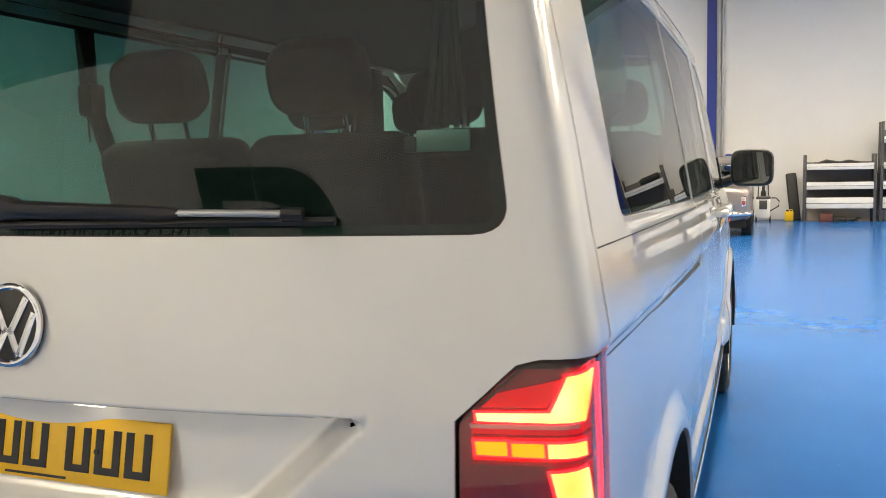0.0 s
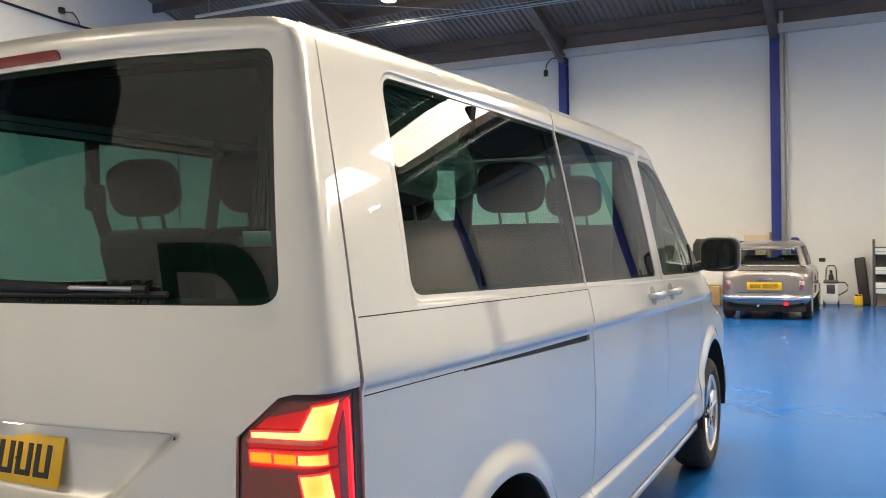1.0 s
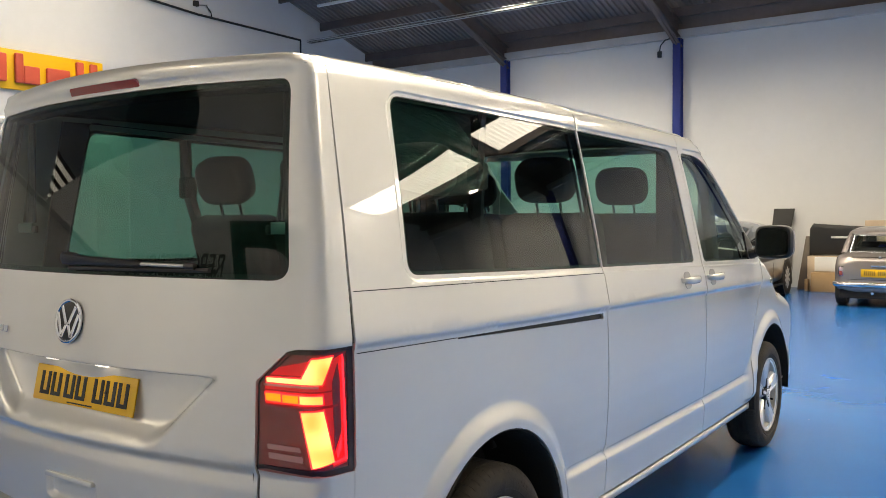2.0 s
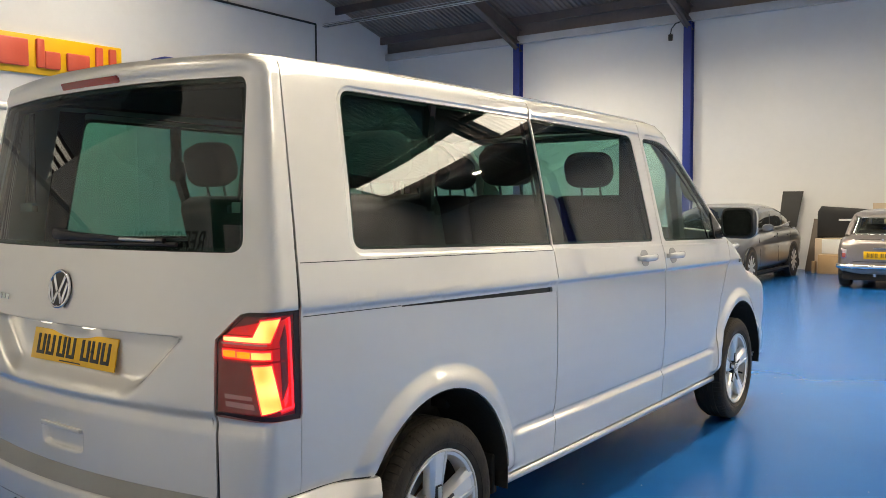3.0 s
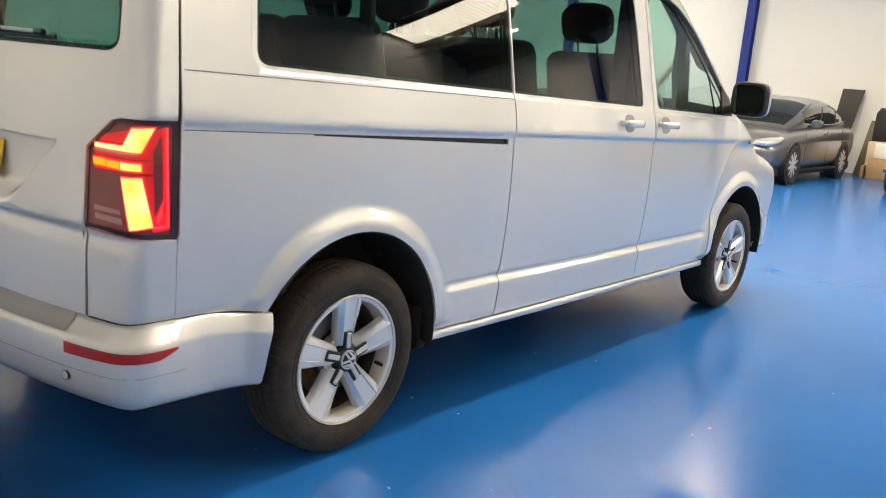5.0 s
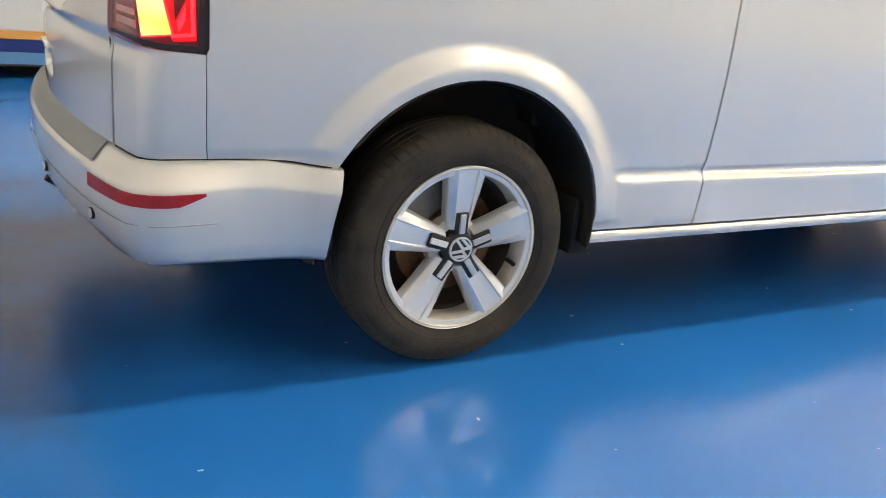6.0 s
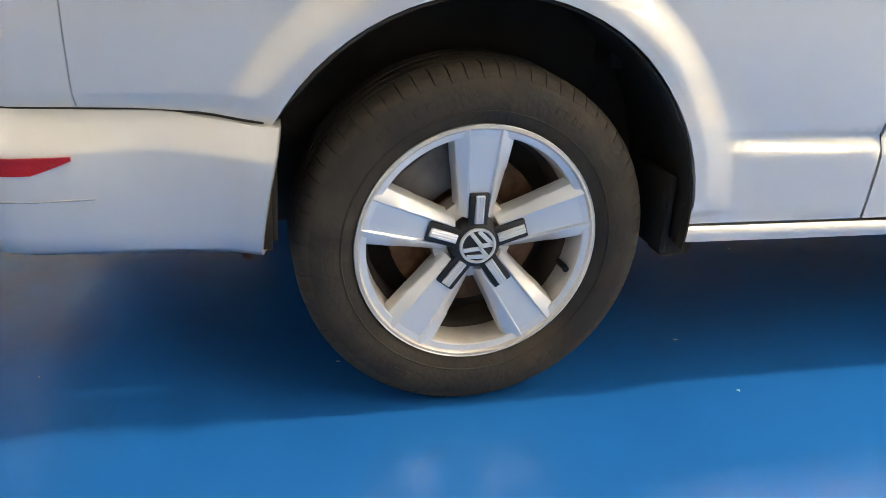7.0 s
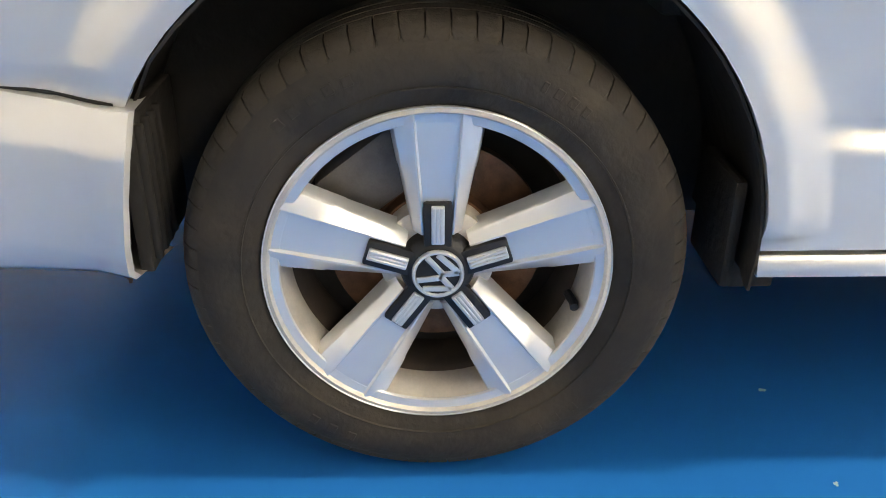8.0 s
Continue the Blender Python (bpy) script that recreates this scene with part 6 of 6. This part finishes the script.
part("rear_spoiler", boxed(-0.55, 4.50, 1.02, 0.55, 4.70, 1.05, bevel=0.012), GRAPH, hat)
part("underside", boxed(-0.8, 0.15, 0.13, 0.8, 4.5, 0.3, bevel=0.03), DARK, hat)


# storage racks against the far wall
def rack(x0, x1, top, lips, label):
    r = thing("storage_rack", label, "shelf rack", group="racks")
    y0, y1 = 16.32, 16.80
    for x in (x0, x1 - 0.05):
        for y in (y0, y1 - 0.05):
            part("upright", boxed(x, y, 0, x + 0.05, y + 0.05, top, bevel=0.004), GREYS, r)
        part("cross_brace", tube(bmesh.new(), [(x + 0.02, y0, 0.25), (x + 0.02, y1, top - 0.2)], 0.012, 6), GREYS, r)
    for z0, z1 in lips:
        part("shelf_front", boxed(x0 + 0.05, y0 - 0.012, z0, x1 - 0.05, y0 + 0.008, z1, bevel=0.004), WHITEP, r, "white shelf front")
        part("shelf_groove", boxed(x0 + 0.05, y0 - 0.0145, z0 + (z1 - z0) * 0.45, x1 - 0.05, y0 - 0.0125, z0 + (z1 - z0) * 0.50), GREYS, r)
        part("shelf_board", boxed(x0 + 0.02, y0, z0 + 0.01, x1 - 0.02, y1, z0 + 0.03), GREYS, r)
    part("back_panel", boxed(x0 + 0.03, y1 - 0.012, 0.20, x1 - 0.03, y1, top - 0.15), material("rack_back", (0.16, 0.15, 0.15), 0.6, vary=0.15) if "rack_back" not in bpy.data.materials else bpy.data.materials["rack_back"], r)
    return r


rack(1.80, 3.08, 1.30, ((0.26, 0.47), (0.63, 0.77), (1.01, 1.13)), "dark steel rack with white shelf fronts")
rack(3.14, 4.42, 1.90, ((0.26, 0.47), (0.63, 0.77), (1.01, 1.13), (1.50, 1.62)), "tall dark steel rack with white shelf fronts")
rack(6.2, 7.5, 1.60, ((0.26, 0.47), (0.75, 0.88), (1.30, 1.42)), "dark steel rack with white shelf fronts")
bm = loft(bmesh.new(), [(-0.46, 0.05, 0.0, 0.05, 2.5), (-0.38, 0.16, 0, 0.11, 2.5), (-0.15, 0.19, 0, 0.15, 2.5), (0.02, 0.18, 0, 0.12, 2.5), (0.25, 0.19, 0, 0.16, 2.5), (0.42, 0.14, 0, 0.10, 2.5), (0.50, 0.05, 0, 0.05, 2.5)], 20)
for v in bm.verts:
    v.co += Vector(noise.noise_vector(v.co * 6)) * 0.02 * (1 if v.co.z > 0.02 else 0)
bmesh.ops.transform(bm, matrix=Matrix.Translation((2.46, 16.55, 1.045)) @ pose(0, 0, 0, 0, 0, 90), verts=bm.verts)
solo("black_bag", bm, BLKPL, "soft black bag lying on the rack", "bag", smooth=60)
solo("cardboard_sheet", boxed(1.88, 16.62, 0.0, 3.0, 16.64, 0.24), CARDP, "flat cardboard standing under the rack", "cardboard")
solo("red_toolbox", boxed(2.10, 16.30, 0.0, 2.32, 16.5, 0.16, bevel=0.012), material("dull_red", (0.12, 0.04, 0.03), 0.6), "dull red tool box on the floor", "toolbox")
solo("black_case", boxed(2.34, 16.32, 0.0, 2.56, 16.5, 0.08, bevel=0.01), BLKPL, "flat black case on the floor", "case")
solo("coiled_hose", tube(bmesh.new(), [(2.6 + 0.11 * math.cos(a) + 0.01 * a, 16.42 + 0.09 * math.sin(a), 0.014 + 0.004 * a) for a in np.linspace(0, 14, 60)], 0.012, 6), BLKPL, "black hose coiled on the floor", "hose")
for x0, z1, mt, nm in ((3.25, 0.62, BLKPL, "black_crate"), (3.72, 0.60, CARDB, "cardboard_box")):
    solo(nm, boxed(x0, 16.36, 0.475, x0 + 0.42, 16.72, z1, bevel=0.008), mt, "box standing on the rack shelf", "box")
solo("black_bag", boxed(3.3, 16.38, 1.625, 3.9, 16.72, 1.78, bevel=0.06, seg=3), BLKPL, "soft black bag lying on the rack", "bag", smooth=60)
for x0, x1, z1, mt in ((4.75, 5.35, 0.55, CARDB), (5.4, 5.95, 0.75, CARDP), (7.9, 8.6, 0.6, CARDB)):
    solo("cardboard_box", boxed(x0, 16.2, 0, x1, 16.75, z1, bevel=0.006), mt, "brown cardboard box on the floor by the wall", "box")

# extractor on wheels, leaning bumper, yellow can
ex = thing("floor_cleaner", "white wheeled floor cleaner with a grey tubular handle and hose", "cleaner", pose(1.06, 16.55, 0))
part("tank", boxed(-0.13, -0.15, 0.05, 0.13, 0.15, 0.44, bevel=0.025, seg=3), WHITEP, ex)
part("lid", boxed(-0.135, -0.155, 0.44, 0.135, 0.155, 0.50, bevel=0.02), GREYS, ex, "dark lid")
part("handle", tube(bmesh.new(), [(-0.10, 0.1, 0.48), (-0.09, 0.13, 0.72), (-0.06, 0.13, 0.78), (0.06, 0.13, 0.78), (0.09, 0.13, 0.72), (0.10, 0.1, 0.48)], 0.014, 8), GREYS, ex)
part("gauge_panel", boxed(-0.075, -0.158, 0.24, 0.075, -0.15, 0.42, bevel=0.003), GREYS, ex)
part("pump", lathe(bmesh.new(), [(0.5, 0.05), (0.58, 0.05), (0.62, 0.03), (0.70, 0.025)], 16, "z"), BLKPL, ex)
part("hose", tube(bmesh.new(), [(0.13, 0, 0.46), (0.24, -0.02, 0.46), (0.30, -0.03, 0.40), (0.29, -0.03, 0.30), (0.2, -0.02, 0.24), (0.13, -0.02, 0.20)], 0.012, 8), BLKPL, ex)
for x in (-0.13, 0.13):
    part("castor", lathe(bmesh.new(), [(x - 0.015, 0.05), (x + 0.015, 0.05), (x + 0.016, 0.03)], 16, "x", at=(0, 0.1, 0.05)), BLKPL, ex)
    part("castor", lathe(bmesh.new(), [(x - 0.015, 0.05), (x + 0.015, 0.05), (x + 0.016, 0.03)], 16, "x", at=(0, -0.1, 0.05)), BLKPL, ex)
bm = boxed(-0.10, -0.05, 0, 0.10, 0.05, 0.96, bevel=0.03, seg=3)
for v in bm.verts:
    v.co.y += 0.12 * (v.co.z - 0.5) ** 2
bmesh.ops.transform(bm, matrix=pose(1.67, 16.62, 0, -9, -6, 0), verts=bm.verts)
solo("car_trim_panel", bm, BLKPL, "long black car moulding leaning on the wall", "car part")
can = thing("jerrycan", "yellow plastic can on the floor", "can", pose(1.545, 16.5, 0))
part("can_body", boxed(-0.08, -0.07, 0, 0.08, 0.07, 0.19, bevel=0.02, seg=3), material("can_yellow", (0.75, 0.45, 0.02), 0.4), can)
part("cap", lathe(bmesh.new(), [(0.19, 0.025), (0.22, 0.025), (0.225, 0.015)], 14, "z", at=(-0.03, 0, 0)), BLKPL, can)
part("grip", tube(bmesh.new(), [(0, 0, 0.185), (0.01, 0, 0.225), (0.06, 0, 0.225), (0.07, 0, 0.185)], 0.009, 6), bpy.data.materials["can_yellow"], can)

# stack of parts and boxes by the wall
bm = boxed(-0.21, -0.012, 0, 0.21, 0.012, 1.72, bevel=0.006)
for v in bm.verts:
    v.co.x *= 0.72 + 0.28 * v.co.z / 1.72
    v.co.z -= 0.05 * (v.co.x < 0) * (v.co.z > 1.5)
bmesh.ops.transform(bm, matrix=pose(-2.38, 16.66, 0, -5, 7, 0), verts=bm.verts)
solo("leaning_panel", bm, BLKPL, "tall black board leaning on the wall", "panel")
solo("cardboard_box", boxed(-1.58, 16.20, 0, -0.85, 16.66, 0.70, bevel=0.008), CARDP, "large pale cardboard box on the floor", "box")
solo("plastic_wrap", boxed(-1.44, 16.185, 0.40, -0.95, 16.198, 0.69, bevel=0.003), WHITEP, "white plastic sheet over the box front", "wrap")
solo("cardboard_box", boxed(-1.46, 15.95, 0, -0.98, 16.17, 0.38, bevel=0.006), CARDB, "small tan cardboard box on the floor", "box")
bm = loft(bmesh.new(), [(-0.62, 0.03, 0.0, 0.55, 3), (-0.55, 0.06, 0.0, 0.66, 3), (-0.3, 0.07, 0.02, 0.64, 3.5), (0.3, 0.07, 0.02, 0.60, 3.5), (0.55, 0.06, 0.05, 0.60, 3), (0.62, 0.03, 0.1, 0.50, 3)], 24)
bmesh.ops.transform(bm, matrix=Matrix.Translation((-0.98, 16.52, 0.705)) @ pose(0, 0, 0, 0, 0, -90), verts=bm.verts)
solo("car_bumper", bm, BLKPL, "black car bumper resting on the box", "car part", smooth=60)
solo("label_strip", boxed(-1.18, 16.435, 1.06, -0.86, 16.452, 1.10, bevel=0.002), WHITEP, "white strip stuck on the black bumper", "label")
bm = boxed(-0.12, -0.02, 0, 0.12, 0.02, 1.12, bevel=0.01)
for v in bm.verts:
    v.co.x += 0.10 * math.sin(v.co.z * 1.6)
    v.co.y += 0.10 * (v.co.z - 0.5) ** 2
bmesh.ops.transform(bm, matrix=pose(-1.72, 16.50, 0, -10, 3, 10), verts=bm.verts)
solo("car_trim_panel", bm, material("brown_trim", (0.09, 0.065, 0.05), 0.5), "brown curved car panel leaning on the boxes", "car part")
solo("timber_offcut", boxed(-1.60, 16.05, 0, -1.54, 16.2, 0.24, bevel=0.004), WOOD, "short piece of timber on the floor", "timber")
solo("timber_board", boxed(-0.60, 16.70, 0, -0.16, 16.78, 1.42, bevel=0.004), CARDP, "pale board standing against the wall", "board")
solo("timber_post", boxed(-0.14, 16.72, 0, -0.09, 16.80, 1.47, bevel=0.004, m=pose(0, 0, 0, 0, 1.5, 0)), WOOD, "slim timber post against the wall", "timber")
solo("blue_cover", boxed(0.31, 16.62, 1.02, 0.47, 16.9, 1.36, bevel=0.05, seg=3), COLP, "blue plastic cover fixed to the wall", "cover", smooth=60)

# board with raised red shapes on the gable wall
sign = thing("sign_board", "yellow sign board with raised red shapes on the gable wall", "sign")
part("board", boxed(WX + 0.0, 4.9, 3.98, WX + 0.08, 8.14, 4.72, bevel=0.01), YBOARD, sign)
for y0, y1, z0, z1 in ((5.55, 6.12, 4.10, 4.62), (6.28, 6.44, 4.10, 4.66), (6.44, 6.76, 4.10, 4.44), (6.90, 7.38, 4.10, 4.46), (7.52, 7.68, 4.10, 4.66), (7.82, 7.98, 4.10, 4.66)):
    part("raised_shape", boxed(WX + 0.08, y0, z0, WX + 0.16, y1, z1, bevel=0.03, seg=3), RBLOCK, sign)
solo("blue_wall_box", boxed(WX, 8.9, 4.35, WX + 0.5, 9.7, 4.62, bevel=0.02), COLP, "blue box on the gable wall", "box")

# striped box trailer beside the van
TX = -3.7
tr = thing("box_trailer", "white box trailer with orange and blue stripes low on its side", "trailer")
part("box", boxed(TX - 2.1, -4.2, 0.30, TX, 1.9, 2.26, bevel=0.04, seg=3), material("trailer_white", (0.74, 0.73, 0.69), 0.35, 0, 0.3, vary=0.04), tr)
part("skirt", boxed(TX - 2.05, -4.1, 0.09, TX - 0.004, 1.8, 0.30), material("skirt_grey", (0.08, 0.085, 0.09), 0.6), tr)
for z0, z1, mt in ((0.272, 0.325, ORANGE), (0.185, 0.268, NAVY), (0.105, 0.183, SKYB)):
    part("stripe", boxed(TX - 0.002, -4.1, z0, TX + 0.005, 1.8, z1), mt, tr)
part("top_rail", boxed(TX - 0.03, -4.2, 2.20, TX + 0.012, 1.9, 2.245, bevel=0.006), GALV, tr)
for y in (-1.6, -0.8):
    for x in (TX - 0.35, TX - 1.75):
        part("wheel", lathe(bmesh.new(), [(-0.09, 0.16), (-0.09, 0.28), (-0.07, 0.31), (0.07, 0.31), (0.09, 0.28), (0.09, 0.16)], 28, "x", at=(x, y, 0.31)), TYRE, tr)


# sign on the partition behind the van
def wall_letters(text, x, z, size, mat, parent, name):
    cu = bpy.data.curves.new(name, "FONT")
    cu.body, cu.size, cu.extrude = text, size, 0.004
    ob = new(name, cu)
    bpy.context.view_layer.update()
    me = bpy.data.meshes.new_from_object(ob.evaluated_get(bpy.context.evaluated_depsgraph_get()))
    bpy.data.objects.remove(ob)
    me.materials.clear()
    me.materials.append(mat)
    o = new(name, me)
    o.parent = parent
    o.matrix_basis = pose(x, PY + 0.016, z, 90, 0, 180)
    return o


bsign = thing("wall_sign", "white wall sign with black lettering and a green sweep", "sign")
part("sign_board", boxed(-4.2, PY, 1.6, 0.4, PY + 0.008, 3.0, bevel=0.002), material("sign_white", (0.72, 0.72, 0.72), 0.4, vary=0.03), bsign)
wall_letters("REPOSSESSIONS UK", -1.2, 2.16, 0.25, INK, bsign, "lettering")
sweep = [(-1.26, 2.575), (-0.48, 2.575)] + [(-0.48 + 0.62 * math.sin(radians(a)), 1.955 + 0.62 * math.cos(radians(a))) for a in range(10, 91, 10)] + [(-0.16, 1.955)] + [(-0.60 + 0.44 * math.sin(radians(a)), 1.955 + 0.43 * math.cos(radians(a))) for a in range(80, -1, -10)] + [(-0.96, 2.385), (-0.72, 1.955), (-0.90, 1.955)]
part("green_sweep", prism(bmesh.new(), sweep, "y", PY + 0.008, PY + 0.012), material("sign_green", (0.005, 0.10, 0.07), 0.4), bsign)
